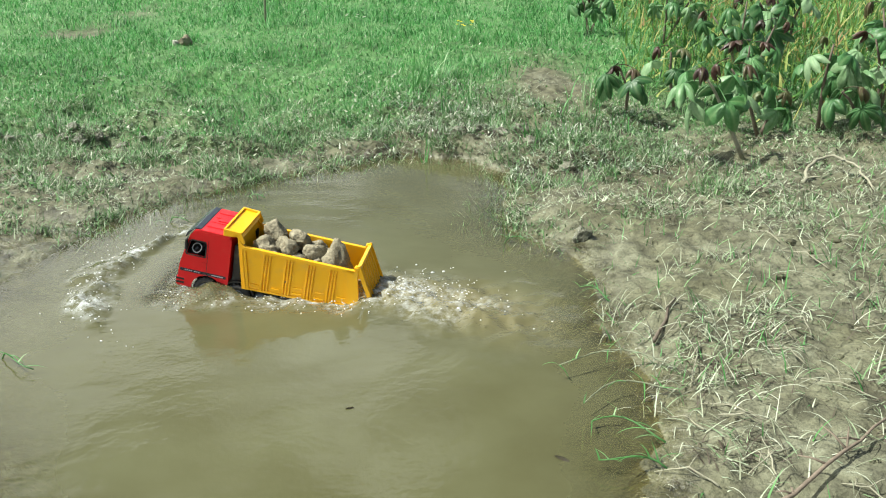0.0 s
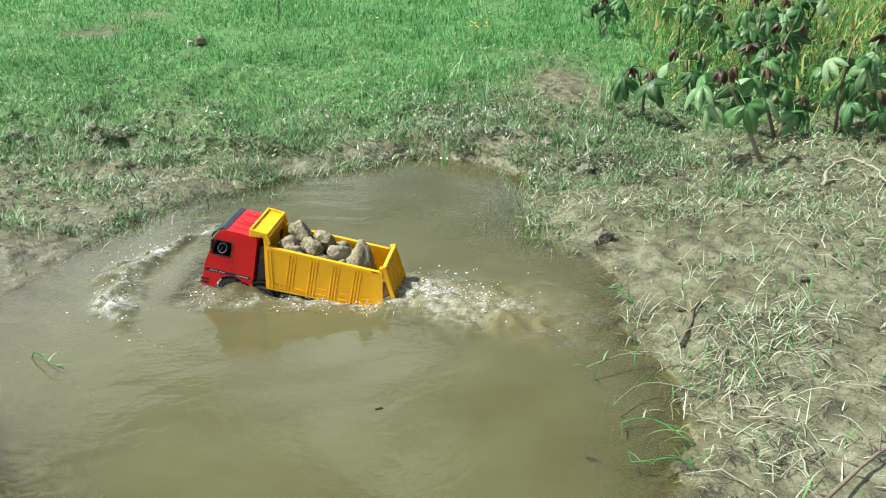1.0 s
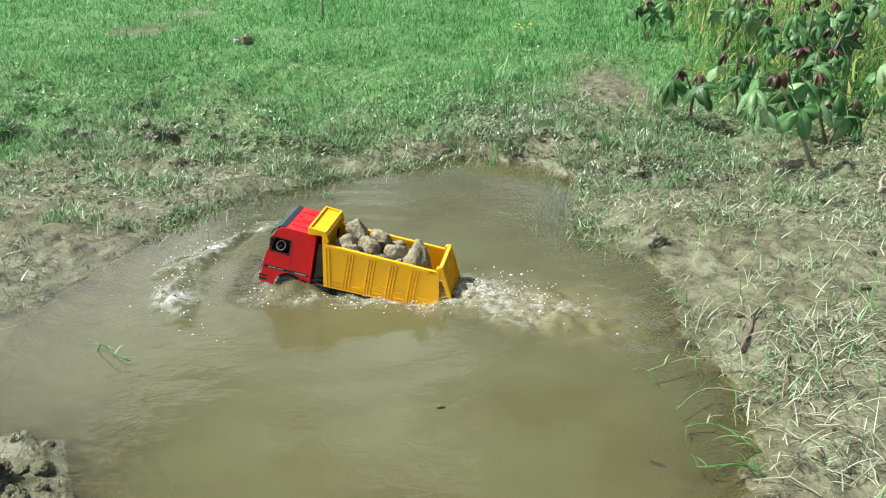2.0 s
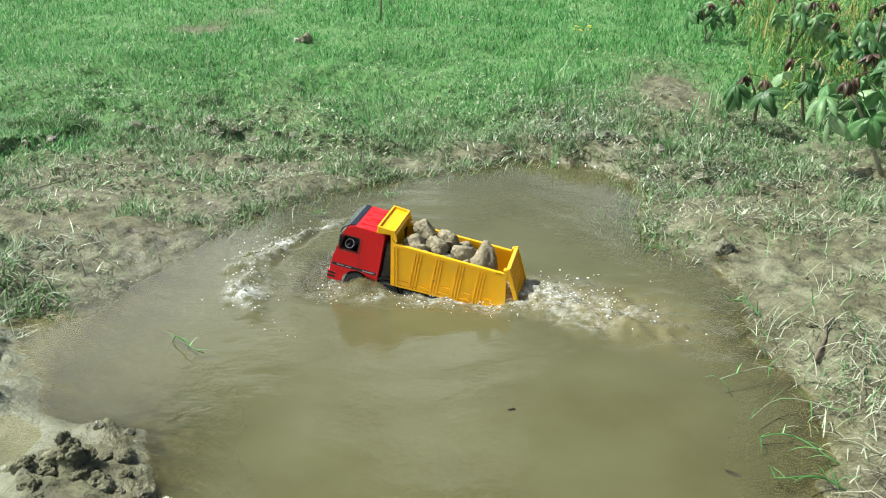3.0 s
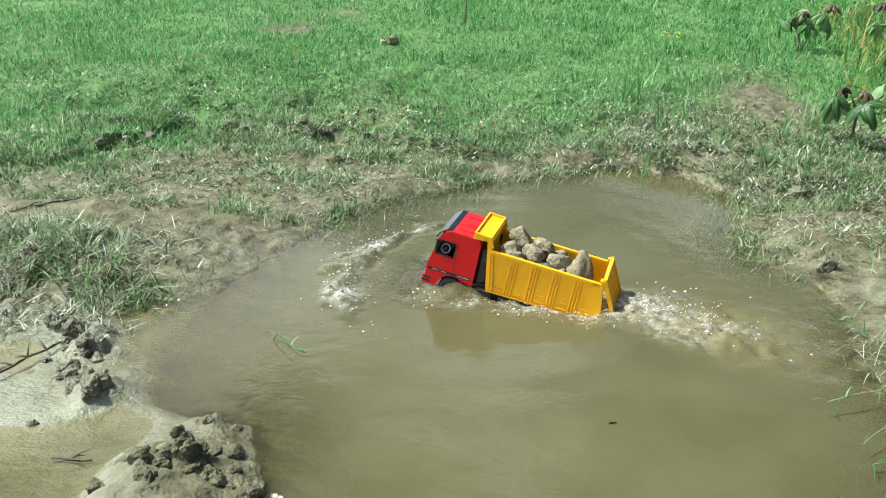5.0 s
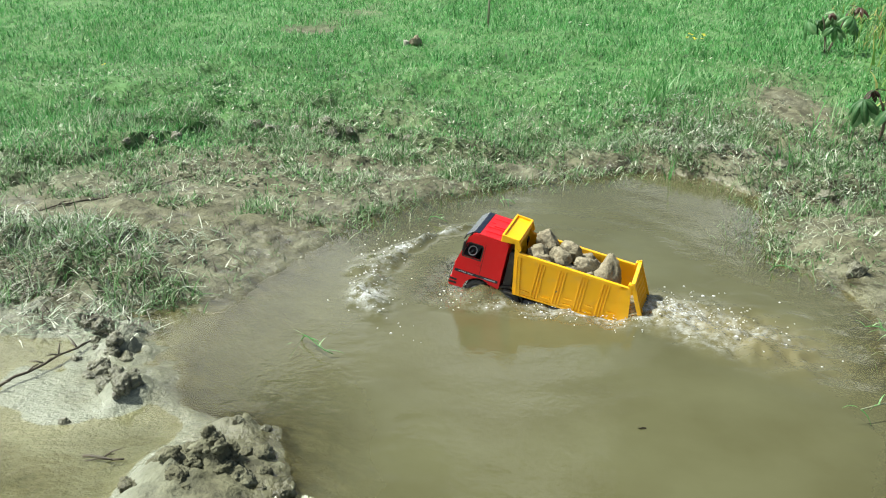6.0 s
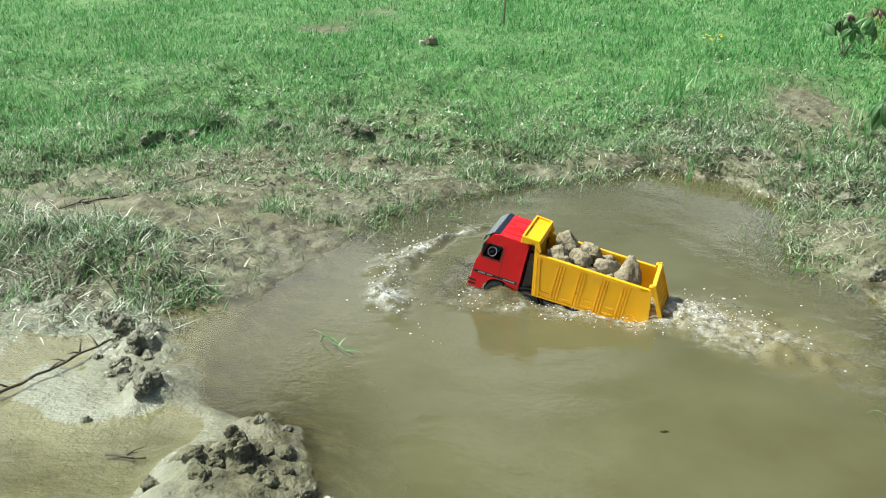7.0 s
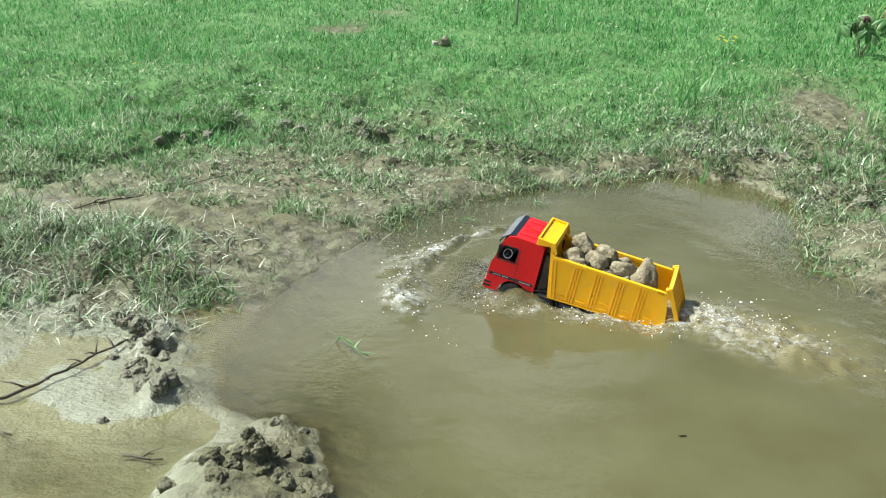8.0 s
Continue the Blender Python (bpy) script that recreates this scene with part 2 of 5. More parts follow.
# ---- the plan: the pond's outline and the lie of the land ----
OUTLINE = [(0.27, 0.75), (0.31, 1.20), (0.37, 1.34), (0.385, 1.48), (0.345, 1.66), (0.34, 1.85), (0.37, 2.10), (0.27, 2.28), (0.16, 2.40),
           (0.18, 2.62), (0.23, 2.85), (0.18, 3.10), (-0.07, 3.26), (-0.29, 3.14), (-0.62, 2.88), (-0.88, 2.60), (-1.00, 2.28), (-1.08, 1.95),
           (-1.08, 1.67), (-1.10, 1.48), (-1.02, 1.32), (-0.92, 1.25), (-0.80, 1.26), (-0.72, 1.15), (-0.69, 1.02), (-0.66, 0.88), (-0.5, 0.62), (0.0, 0.55)]


def rounded(points):
    for _ in range(2):
        cut = []
        for (ax, ay), (bx, by) in zip(points, points[1:] + points[:1]):
            cut += [(0.75 * ax + 0.25 * bx, 0.75 * ay + 0.25 * by), (0.25 * ax + 0.75 * bx, 0.25 * ay + 0.75 * by)]
        points = cut
    return np.array(points)


SHORE = rounded(OUTLINE)


def shore_distance(x, y):
    """Metres from the pond's edge, negative in the pond."""
    shape = np.shape(x)
    x, y = np.ravel(x).astype(float), np.ravel(y).astype(float)
    best, inside = np.full(x.shape, 1e9), np.zeros(x.shape, bool)
    for (ax, ay), (bx, by) in zip(SHORE, np.roll(SHORE, -1, axis=0)):
        ux, uy = bx - ax, by - ay
        s = np.clip(((x - ax) * ux + (y - ay) * uy) / (ux * ux + uy * uy), 0, 1)
        best = np.minimum(best, (x - ax - s * ux) ** 2 + (y - ay - s * uy) ** 2)
        cross = ((ay > y) != (by > y)) & (x < ux * (y - ay) / (uy if abs(uy) > 1e-9 else 1e-9) + ax)
        inside ^= cross
    return np.where(inside, -1, 1).reshape(shape) * np.sqrt(best).reshape(shape)


TRUCK = pose(-0.454, 1.997, -0.012, -3.2, -11.05, 173.9) @ Matrix.Scale(0.931, 4)      # local: x ahead, z = 0 at the underside of the dump bed
HEAD = Vector((TRUCK.col[0].x, TRUCK.col[0].y, 0)).normalized()
SIDE = Vector((HEAD.y, -HEAD.x, 0))                         # to the far side
TRUCK_AT = TRUCK @ Vector((-0.05, 0, -0.064))
TRUCK_UP = TRUCK.col[2].to_3d().normalized()


def land(x, y):
    """The ground's height, and the distance from the shore."""
    x, y = np.asarray(x, float), np.asarray(y, float)
    wob = 0.03 * fbm(x * 7, y * 7, 2.0) + 0.012 * vnoise(x * 31, y * 31, 5.0)
    d = shore_distance(x, y) + wob
    shelf = 0.17 + 0.15 * smooth(-0.5, -0.85, x)
    bed = -0.118 * (1 - np.exp(np.minimum(d, 0) / shelf)) + 0.008 * fbm(x * 9, y * 9, 8.0) * smooth(0, 0.1, -d)
    # the ramp of firmer bed on which the wheels stand
    u = (x - TRUCK_AT.x) * HEAD.x + (y - TRUCK_AT.y) * HEAD.y
    v = (x - TRUCK_AT.x) * SIDE.x + (y - TRUCK_AT.y) * SIDE.y
    ramp = TRUCK_AT.z - WATER - ((x - TRUCK_AT.x) * TRUCK_UP.x + (y - TRUCK_AT.y) * TRUCK_UP.y) / TRUCK_UP.z
    under = smooth(0.36, 0.20, np.abs(u)) * smooth(0.22, 0.10, np.abs(v))
    bed = bed * (1 - under) + ramp * under
    flat = smooth(-0.87, -1.0, x + 0.13 * smooth(1.2, 1.35, y)) * smooth(1.80, 1.62, y) * smooth(-2.6, -1.9, x) * smooth(0.5, 0.8, y)            # the wet flat
    lip = smooth(-0.25, 0.05, x) * smooth(0.75, 0.35, x) * smooth(2.95, 3.1, y)
    right = smooth(0.15, 0.5, x) * smooth(3.2, 2.4, y)
    rise = (0.026 + 0.035 * lip + 0.012 * right) * (1 - np.exp(-np.maximum(d, 0) / (0.10 - 0.06 * lip)))
    rise = rise * (1 - 0.90 * flat)
    up = 0.115 * smooth(3.2, 5.8, y) + 0.022 * np.clip(y - 5.6, 0, 7)
    up = up + 0.03 * smooth(0.9, 1.6, x) * smooth(2.2, 3.4, y)
    bank = smooth(2.75, 3.0, y) * smooth(4.6, 3.6, y) * smooth(0.04, 0.15, d)
    lumps = smooth(0.0, 0.14, d) * (1 - 0.85 * flat)
    rough = lumps * (0.020 * fbm(x * 6, y * 6, 11.0) + 0.014 * fbm(x * 17, y * 17, 13.0) + 0.009 * np.maximum(vnoise(x * 41, y * 41, 17.0), 0))
    rough = rough + bank * (0.034 * fbm(x * 7, y * 7, 23.0) + 0.016 * fbm(x * 21, y * 21, 25.0))
    rough = rough + smooth(3.2, 5.0, y) * 0.05 * fbm(x * 1.3, y * 1.3, 21.0)
    mound = 0.024 * spot(x, y, -0.835, 1.085, 0.085, 0.055) + 0.018 * spot(x, y, -0.83, 1.235, 0.05, 0.028)
    mound = mound * np.maximum(0.2, 1 + 1.5 * fbm(x * 22, y * 22, 31.0) + 0.7 * vnoise(x * 48, y * 48, 33.0))
    clods = 0.024 * spot(x, y, -1.10, 1.31, 0.04, 0.06) + 0.026 * spot(x, y, -1.20, 1.47, 0.05, 0.05) + 0.024 * spot(x, y, -1.29, 1.55, 0.08, 0.05)
    clods = clods * np.maximum(0.1, 1 + 1.6 * fbm(x * 23, y * 23, 35.0) + 0.7 * vnoise(x * 48, y * 48, 37.0))
    # the turf ends in a low eroded step; matted roots swell the tussocks by the flat
    brink = 3.36 - 5.0 * np.clip(-1.92 - x, 0, 0.2) - 0.5 * np.clip(x + 1.2, 0, 0.6)
    up = up + 0.036 * smooth(-0.25, 0.15, fbm(x * 3.5, y * 3.5, 89.0)) * smooth(-0.015, 0.03, y - brink + 0.10 * fbm(x * 6, y * 6, 83.0)) * smooth(-0.65, -1.0, x) * smooth(5.2, 4.2, y)
    tussock = smooth(-2.2, -1.95, x) * smooth(-1.20, -1.36, x) * smooth(1.50, 1.62, y) * smooth(2.12, 1.98, y)
    rough = rough + tussock * np.maximum(0.018 + 0.055 * fbm(x * 9, y * 9, 85.0) + 0.02 * fbm(x * 27, y * 27, 87.0), 0)
    hole = -0.06 * spot(x, y, -2.08, 2.88, 0.07, 0.035) - 0.03 * spot(x, y, -2.40, 6.0, 0.2, 0.2)
    puddle = -0.011 * spot(x, y, -1.20, 1.04, 0.26, 0.07) - 0.008 * spot(x, y, -1.02, 1.16, 0.12, 0.05) - 0.010 * spot(x, y, -1.45, 1.12, 0.14, 0.09)
    puddle = puddle + flat * (0.007 * fbm(x * 5, y * 5, 39.0) - 0.003)
    return WATER + bed + rise + up + rough + mound + clods + hole + puddle, d


def bare(x, y):
    """Where the soil lies open: the trodden path, the mud by the shore, the flat."""
    b = 0.85 * spot(x, y, 0.34, 2.60, 0.22, 0.34) + 0.6 * spot(x, y, 0.55, 2.80, 0.25, 0.22) + 1.3 * spot(x, y, 0.52, 4.30, 0.24, 0.65) + 0.9 * spot(x, y, 0.28, 3.45, 0.10, 0.3) + 0.95 * spot(x, y, -1.70, 2.75, 0.30, 0.36) + 0.8 * spot(x, y, -1.70, 2.20, 0.34, 0.18)
    b = b + 1.8 * spot(x, y, -2.40, 6.0, 0.18, 0.32) + 0.7 * spot(x, y, -2.32, 7.1, 0.2, 0.5) + 0.55 * smooth(0.75, 1.2, x) * smooth(3.75, 3.1, y)
    b = b + 2.0 * smooth(-1.0, -1.15, x) * smooth(1.66, 1.5, y) * smooth(-2.2, -1.9, x) + 0.9 * spot(x, y, -1.15, 2.5, 0.2, 0.3) + 0.8 * spot(x, y, -0.55, 3.12, 0.25, 0.08)
    return np.clip(b, 0, 1)


def lushness(x, y):
    """0 on the silted bank, 1 on the green meadow."""
    edge = 3.75 + 0.35 * smooth(-1.0, 0.6, x) - 1.0 * smooth(-1.3, -2.3, x)
    return smooth(-0.9, 0.6, y - edge + 0.5 * fbm(x * 2.2, y * 2.2, 41.0))


def axis(stops, reach):
    """Grid lines: stops are (from, to, step), one after another; beyond them the steps grow out to reach."""
    mid = []
    for a, b, step in stops:
        mid += list(np.arange(a, b - 1e-6, step))
    low, high, s = [mid[0]], [mid[-1]], stops[0][2]
    while low[-1] > -reach:
        s *= 1.10
        low.append(low[-1] - s)
    s = stops[-1][2]
    while high[-1] < reach:
        s *= 1.10
        high.append(high[-1] + s)
    return np.array(low[:0:-1] + mid + high[1:])


def grid_sheet(name, xs, ys, zs, mat):
    nx, ny = len(xs), len(ys)
    X, Y = np.meshgrid(xs, ys)
    verts = np.stack([X.ravel(), Y.ravel(), np.ravel(zs)], 1)
    i = np.arange((ny - 1) * nx).reshape(ny - 1, nx)[:, :-1].ravel()
    loops = np.stack([i, i + 1, i + nx + 1, i + nx], 1).ravel()
    return mesh_object(name, verts, loops, np.full(len(i), 4), mat)


def build_ground():
    xs, ys = axis([(-2.2, -1.55, 0.012), (-1.55, -0.65, 0.0075), (-0.65, 0.3, 0.014), (0.3, 1.1, 0.0085), (1.1, 1.7, 0.014)], 320), axis([(0.85, 2.1, 0.0075), (2.1, 3.5, 0.012), (3.5, 4.4, 0.02)], 320)
    X, Y = np.meshgrid(xs, ys)
    Z, D = land(X, Y)
    ground = grid_sheet("ground", xs, ys, Z, MUD)
    cover = np.clip(lushness(X, Y) * (1 - bare(X, Y)) * 0.92, 0, 1) * smooth(0.1, 0.3, D)
    ground.data.attributes.new("turf", "FLOAT", "POINT").data.foreach_set("value", cover.ravel().astype(np.float32))
    # mask of the flat where grey silt and painted sky gloss lighten the mud
    silt = np.clip(smooth(-0.78, -1.02, X + 0.17 * smooth(1.2, 1.35, Y)) * smooth(1.75, 1.55, Y) * smooth(-2.3, -1.8, X) * smooth(0.7, 0.9, Y) * (0.85 + 0.7 * fbm(X * 6, Y * 6, 77)), 0, 0.9)
    ground.data.attributes.new("silt", "FLOAT", "POINT").data.foreach_set("value", silt.ravel().astype(np.float32))
    tagged(ground, "pale silty mud bank and meadow soil round a shallow pond", "ground", kind="structure")


build_ground()

# ---- the pond ----
def build_water():
    xs, ys = np.arange(-1.75, 0.62, 0.009), np.arange(0.45, 3.5, 0.009)
    X, Y = np.meshgrid(xs, ys)
    depth = WATER - land(X, Y)[0]
    u = (X - TRUCK_AT.x) * HEAD.x + (Y - TRUCK_AT.y) * HEAD.y      # ahead of the middle
    v = (X - TRUCK_AT.x) * SIDE.x + (Y - TRUCK_AT.y) * SIDE.y      # across
    back = np.maximum(-u - 0.22, 0)
    # the trail that the truck has ploughed from the shore bends with its turn
    vv = v + 0.33 * back
    trail = np.exp(-(vv / (0.080 + 0.14 * back)) ** 2) * smooth(0.16, 0.30, -u) * smooth(0.80, 0.45, -u)
    near = np.exp(-(np.maximum(np.abs(v) - 0.10, 0) / 0.05) ** 2) * smooth(0.26, 0.20, np.abs(u))
    bow_r = np.hypot(u - 0.05, 0.8 * (v - 0.06))
    broad = 0.016 + 0.030 * spot(v, 0 * v, -0.08, 0, 0.17)
    ring = np.exp(-((bow_r - 0.365 - 0.045 * fbm(X * 9, Y * 9, 3)) / broad) ** 2) * smooth(0.22, 0.34, u) * smooth(-0.34, -0.16, v) * smooth(0.52, 0.38, v)
    wave = ring * (0.013 + 0.022 * fbm(X * 24, Y * 24, 15)) + near * (-0.008 + 0.009 * vnoise(X * 30, Y * 30, 4)) + 0.030 * np.exp(-(np.maximum(np.abs(v) - 0.09, 0) / 0.035) ** 2) * np.exp(-((u - 0.10) / 0.075) ** 2) * (0.8 + 0.5 * fbm(X * 14, Y * 14, 29))
    wave += trail * (0.040 * fbm(X * 13, Y * 13, 6) + 0.018 * fbm(X * 37, Y * 37, 7))
    wave += 0.0006 * np.sin(bow_r * 60) * np.exp(-bow_r * 2.2) + 0.0006 * fbm(X * 8, Y * 8, 9)
    wave = wave * smooth(0.0, 0.03, depth)
    sheet = grid_sheet("pond_water", xs, ys, WATER + wave, WATER_MAT)
    stirred = np.clip(trail * 1.0 + 0.5 * near, 0, 1)
    stirred = np.maximum(stirred, 0.06 * np.exp(-(bow_r / 0.75) ** 2) * (1 + fbm(X * 5, Y * 5, 19)))
    foam = np.clip(ring * (0.75 + 0.9 * vnoise(X * 15, Y * 15, 12)) + near * 0.60 * smooth(-0.3, 0.2, fbm(X * 11, Y * 11, 27)) + trail * smooth(0.75, 0.35, -u) * (0.22 + 1.5 * fbm(X * 9, Y * 9, 14)), 0, 1)
    turbid = np.clip(1 - np.exp(-np.maximum(depth, 0) / 0.034), 0.0, 1)
    turbid = np.maximum(turbid, np.clip(stirred * 0.9, 0, 1) * smooth(0.0, 0.02, depth))
    for key, values in (("turbid", turbid), ("stirred", stirred), ("foam", foam)):
        sheet.data.attributes.new(key, "FLOAT", "POINT").data.foreach_set("value", values.ravel().astype(np.float32))
    tagged(sheet, "shallow turbid brown pond water with a churned wake", "water", kind="structure")


build_water()


# ---- grass ----
def scatter(n, x0, x1, y0, y1, keep, far_power=0.0):
    """Places on the ground at random in a rectangle: keep(x, y, d) is the chance that a place is taken; with far_power more of them are near."""
    xs, ys = np.random.uniform(0, 1, n), np.random.uniform(0, 1, n)
    if far_power:
        ys = y0 * (y1 / y0) ** ys
        xs = -0.15 * ys + (2 * xs - 1) * (0.70 * ys + 0.3)
    else:
        xs, ys = x0 + xs * (x1 - x0), y0 + ys * (y1 - y0)
    z, d = land(xs, ys)
    ok = (np.random.uniform(0, 1, n) < keep(xs, ys, d)) & (xs > x0) & (xs < x1)
    return xs[ok], ys[ok], z[ok], d[ok]


def blade_mesh(name, x, y, z, length, width, lean, curl, mat, segs=2):
    """Many tapered, bending blades in one mesh. lean: the tilt at the root, curl: the further bend to the tip, in radians."""
    n = len(x)
    az = np.random.uniform(0, 2 * np.pi, n)
    face = az + np.random.uniform(-0.6, 0.6, n) + np.pi / 2
    rows, px, py, pz = [], x.copy(), y.copy(), z - 0.004
    for s in range(segs + 1):
        w = width * (1.0 - (s / segs) ** 1.6) * 0.5
        if s == segs:
            rows.append(np.stack([px, py, pz], 1)[:, None, :])
        else:
            ox, oy = np.cos(face) * w, np.sin(face) * w
            rows.append(np.stack([np.stack([px - ox, py - oy, pz], 1), np.stack([px + ox, py + oy, pz], 1)], 1))
        a = lean + curl * (s + 0.5) / segs
        step = length / segs
        px, py, pz = px + np.sin(a) * np.cos(az) * step, py + np.sin(a) * np.sin(az) * step, pz + np.cos(a) * step
    verts = np.concatenate(rows, 1)
    k = verts.shape[1]
    pattern, sizes = [], []
    for s in range(segs - 1):
        pattern += [2 * s, 2 * s + 1, 2 * s + 3, 2 * s + 2]
        sizes.append(4)
    pattern += [2 * segs - 2, 2 * segs - 1, 2 * segs]
    sizes.append(3)
    loops = (np.arange(n)[:, None] * k + np.array(pattern)[None, :]).ravel()
    return mesh_object(name, verts.reshape(-1, 3), loops, np.tile(sizes, n), mat)


def rnd(n, a, b):
    return np.random.uniform(a, b, n)


def build_lawn():
    x, y, z, d = scatter(470000, -12, 9, 2.6, 15.0, lambda x, y, d: (d > 0.12) * lushness(x, y) * (1 - bare(x, y)) * (0.85 + 0.6 * fbm(x * 3, y * 3, 43)), 1.0)
    n = len(x)
    far = np.clip(y / 4.5, 0.8, 2.6)
    tall = (0.026 + 0.040 * rnd(n, 0, 1) ** 3) * np.clip(1.0 + 1.1 * fbm(x * 2.6, y * 2.6, 47), 0.35, 2) * far ** 0.45
    lawn = blade_mesh("meadow_grass", x, y, z, tall, rnd(n, 0.003, 0.006) * far, rnd(n, 0.1, 1.15), rnd(n, 0.1, 1.1), LAWN)
    tagged(lawn, "short bright green meadow grass on rising ground", "grass", kind="stuff")


def build_silted():
    def keep(x, y, d):
        edge = (1 - lushness(x, y)) * 0.9 + 0.12
        clump = smooth(-0.16, 0.12, fbm(x * 6.5, y * 6.5, 53))
        return np.clip((d > 0.015) * (y > 2.3) * edge * (1 - bare(x, y)) * (0.10 + 0.9 * clump) * (1 - 0.84 * smooth(0.26, 0.42, x) * smooth(3.30, 2.9, y)), 0, 1)
    x, y, z, d = scatter(430000, -4.5, 3.2, 2.3, 5.6, keep, 1.0)
    n = len(x)
    tall = rnd(n, 0.008, 0.036) * np.clip(1 + 2.0 * fbm(x * 6.5, y * 6.5, 53), 0.35, 2.2)
    g = blade_mesh("silted_grass", x, y, z, tall, rnd(n, 0.0018, 0.0055), rnd(n, 0.3, 1.5), rnd(n, -0.2, 1.3), SILTED, 3)
    tagged(g, "flattened grass coated with grey silt on the pond bank", "grass", kind="stuff")


def build_low_weeds():
    def keep(x, y, d):
        return np.clip((d > 0.06) * (1 - 0.9 * bare(x, y)) * smooth(0.0, 0.3, fbm(x * 2.3, y * 2.3, 59)) * 0.9 + 0.04, 0, 1) * (d > 0.03)
    x, y, z, d = scatter(30000, -6, 3.0, 2.5, 5.5, keep, 1.0)
    n = len(x)
    g = blade_mesh("low_weeds", x, y, z + rnd(n, 0.0, 0.03), rnd(n, 0.010, 0.024), rnd(n, 0.006, 0.013), rnd(n, 0.5, 1.5), rnd(n, -0.3, 0.8), SILTED, 3)
    tagged(g, "small broad weed leaves among the bank grass", "weeds", kind="stuff")


build_lawn()
build_silted()
build_low_weeds()


# silted leaf tones, with silver highlights put into the palest stops
SILVER = plant_material("silted_leaf", [(0.0, (0.10, 0.16, 0.09)), (0.4, (0.20, 0.27, 0.17)), (0.8, (0.40, 0.44, 0.34)), (1.0, (0.58, 0.60, 0.50))], 0.35, 0.15)


def build_litter():
    def keep_foot(x, y, d):
        return np.clip((d > 0.01) * smooth(-0.5, -0.1, x) * smooth(1.0, 0.6, x) * smooth(4.4, 3.7, y) * smooth(2.7, 3.0, y) * (0.15 + 1.2 * smooth(0.0, 0.25, fbm(x * 6, y * 6, 91))) * (1 - bare(x, y)), 0, 1)
    x, y, z, d = scatter(17000, -0.6, 1.1, 2.7, 4.4, keep_foot)
    n = len(x)
    g = blade_mesh("silted_leaves", x, y, z + rnd(n, 0.0, 0.035), rnd(n, 0.012, 0.036), rnd(n, 0.0028, 0.0065), rnd(n, 0.4, 1.6), rnd(n, 0.0, 1.4), SILVER, 4)
    tagged(g, "pale silt-covered leaves matted at the bank's foot", "weeds", kind="stuff")

    # dark blades stand in for the shaded gaps between the leaves
    x, y, z, d = scatter(9000, -0.6, 1.1, 2.7, 4.2, keep_foot)
    n = len(x)
    g = blade_mesh("dark_gap_stalks", x, y, z + rnd(n, 0.0, 0.012), rnd(n, 0.02, 0.06), rnd(n, 0.003, 0.007), rnd(n, 0.7, 1.6), rnd(n, 0.0, 0.8), DARKROOT, 3)
    tagged(g, "dark stalks standing in for shaded gaps under the bank's silted leaves", "litter", kind="stuff")

    def keep_tussock(x, y, d):
        return np.clip(smooth(-2.25, -1.95, x) * smooth(-1.12, -1.32, x) * smooth(1.42, 1.58, y) * smooth(2.2, 2.0, y) * (0.2 + 0.9 * smooth(-0.1, 0.2, fbm(x * 9, y * 9, 93))), 0, 1)
    # pale runners, and dark stalks that paint the shade in the tussocks' gaps
    for name, count, mat, label in (("silted_runners", 9000, SILVER, "pale silted grass runners over the root tussocks"), ("tussock_gap_stalks", 6000, DARKROOT, "dark stalks standing in for shaded gaps in the root tussocks")):
        x, y, z, d = scatter(count, -2.25, -1.1, 1.4, 2.2, keep_tussock)
        n = len(x)
        g = blade_mesh(name, x, y, z + rnd(n, 0.0, 0.02), rnd(n, 0.02, 0.065), rnd(n, 0.0018, 0.0042), rnd(n, 0.6, 1.6), rnd(n, 0.0, 1.3), mat, 4)
        tagged(g, label, "grass", kind="stuff")

    def keep(x, y, d):
        return np.clip((d > 0.02) * (0.25 + 0.9 * smooth(-0.1, 0.25, fbm(x * 5, y * 5, 67))) * smooth(5.0, 4.0, y) * (1 - 0.6 * bare(x, y)), 0, 1)
    x, y, z, d = scatter(62000, -2.8, 1.6, 2.4, 4.8, keep, 1.0)
    n = len(x)
    g = blade_mesh("leaf_litter", x, y, z + rnd(n, 0.002, 0.012), rnd(n, 0.010, 0.034), rnd(n, 0.0018, 0.0048), rnd(n, 1.0, 1.7), rnd(n, -0.4, 0.4), STRAW, 2)
    tagged(g, "pale and dark scraps of dead grass on the bank", "litter", kind="stuff")
    x, y, z, d = scatter(30000, -2.8, 1.6, 2.6, 4.6, keep, 1.0)
    n = len(x)
    g = blade_mesh("dark_litter", x, y, z + rnd(n, 0.001, 0.006), rnd(n, 0.015, 0.045), rnd(n, 0.002, 0.005), rnd(n, 1.0, 1.6), rnd(n, -0.2, 0.5), DARKROOT, 2)
    tagged(g, "dark rotten stalks matted into the bank", "litter", kind="stuff")


build_litter()


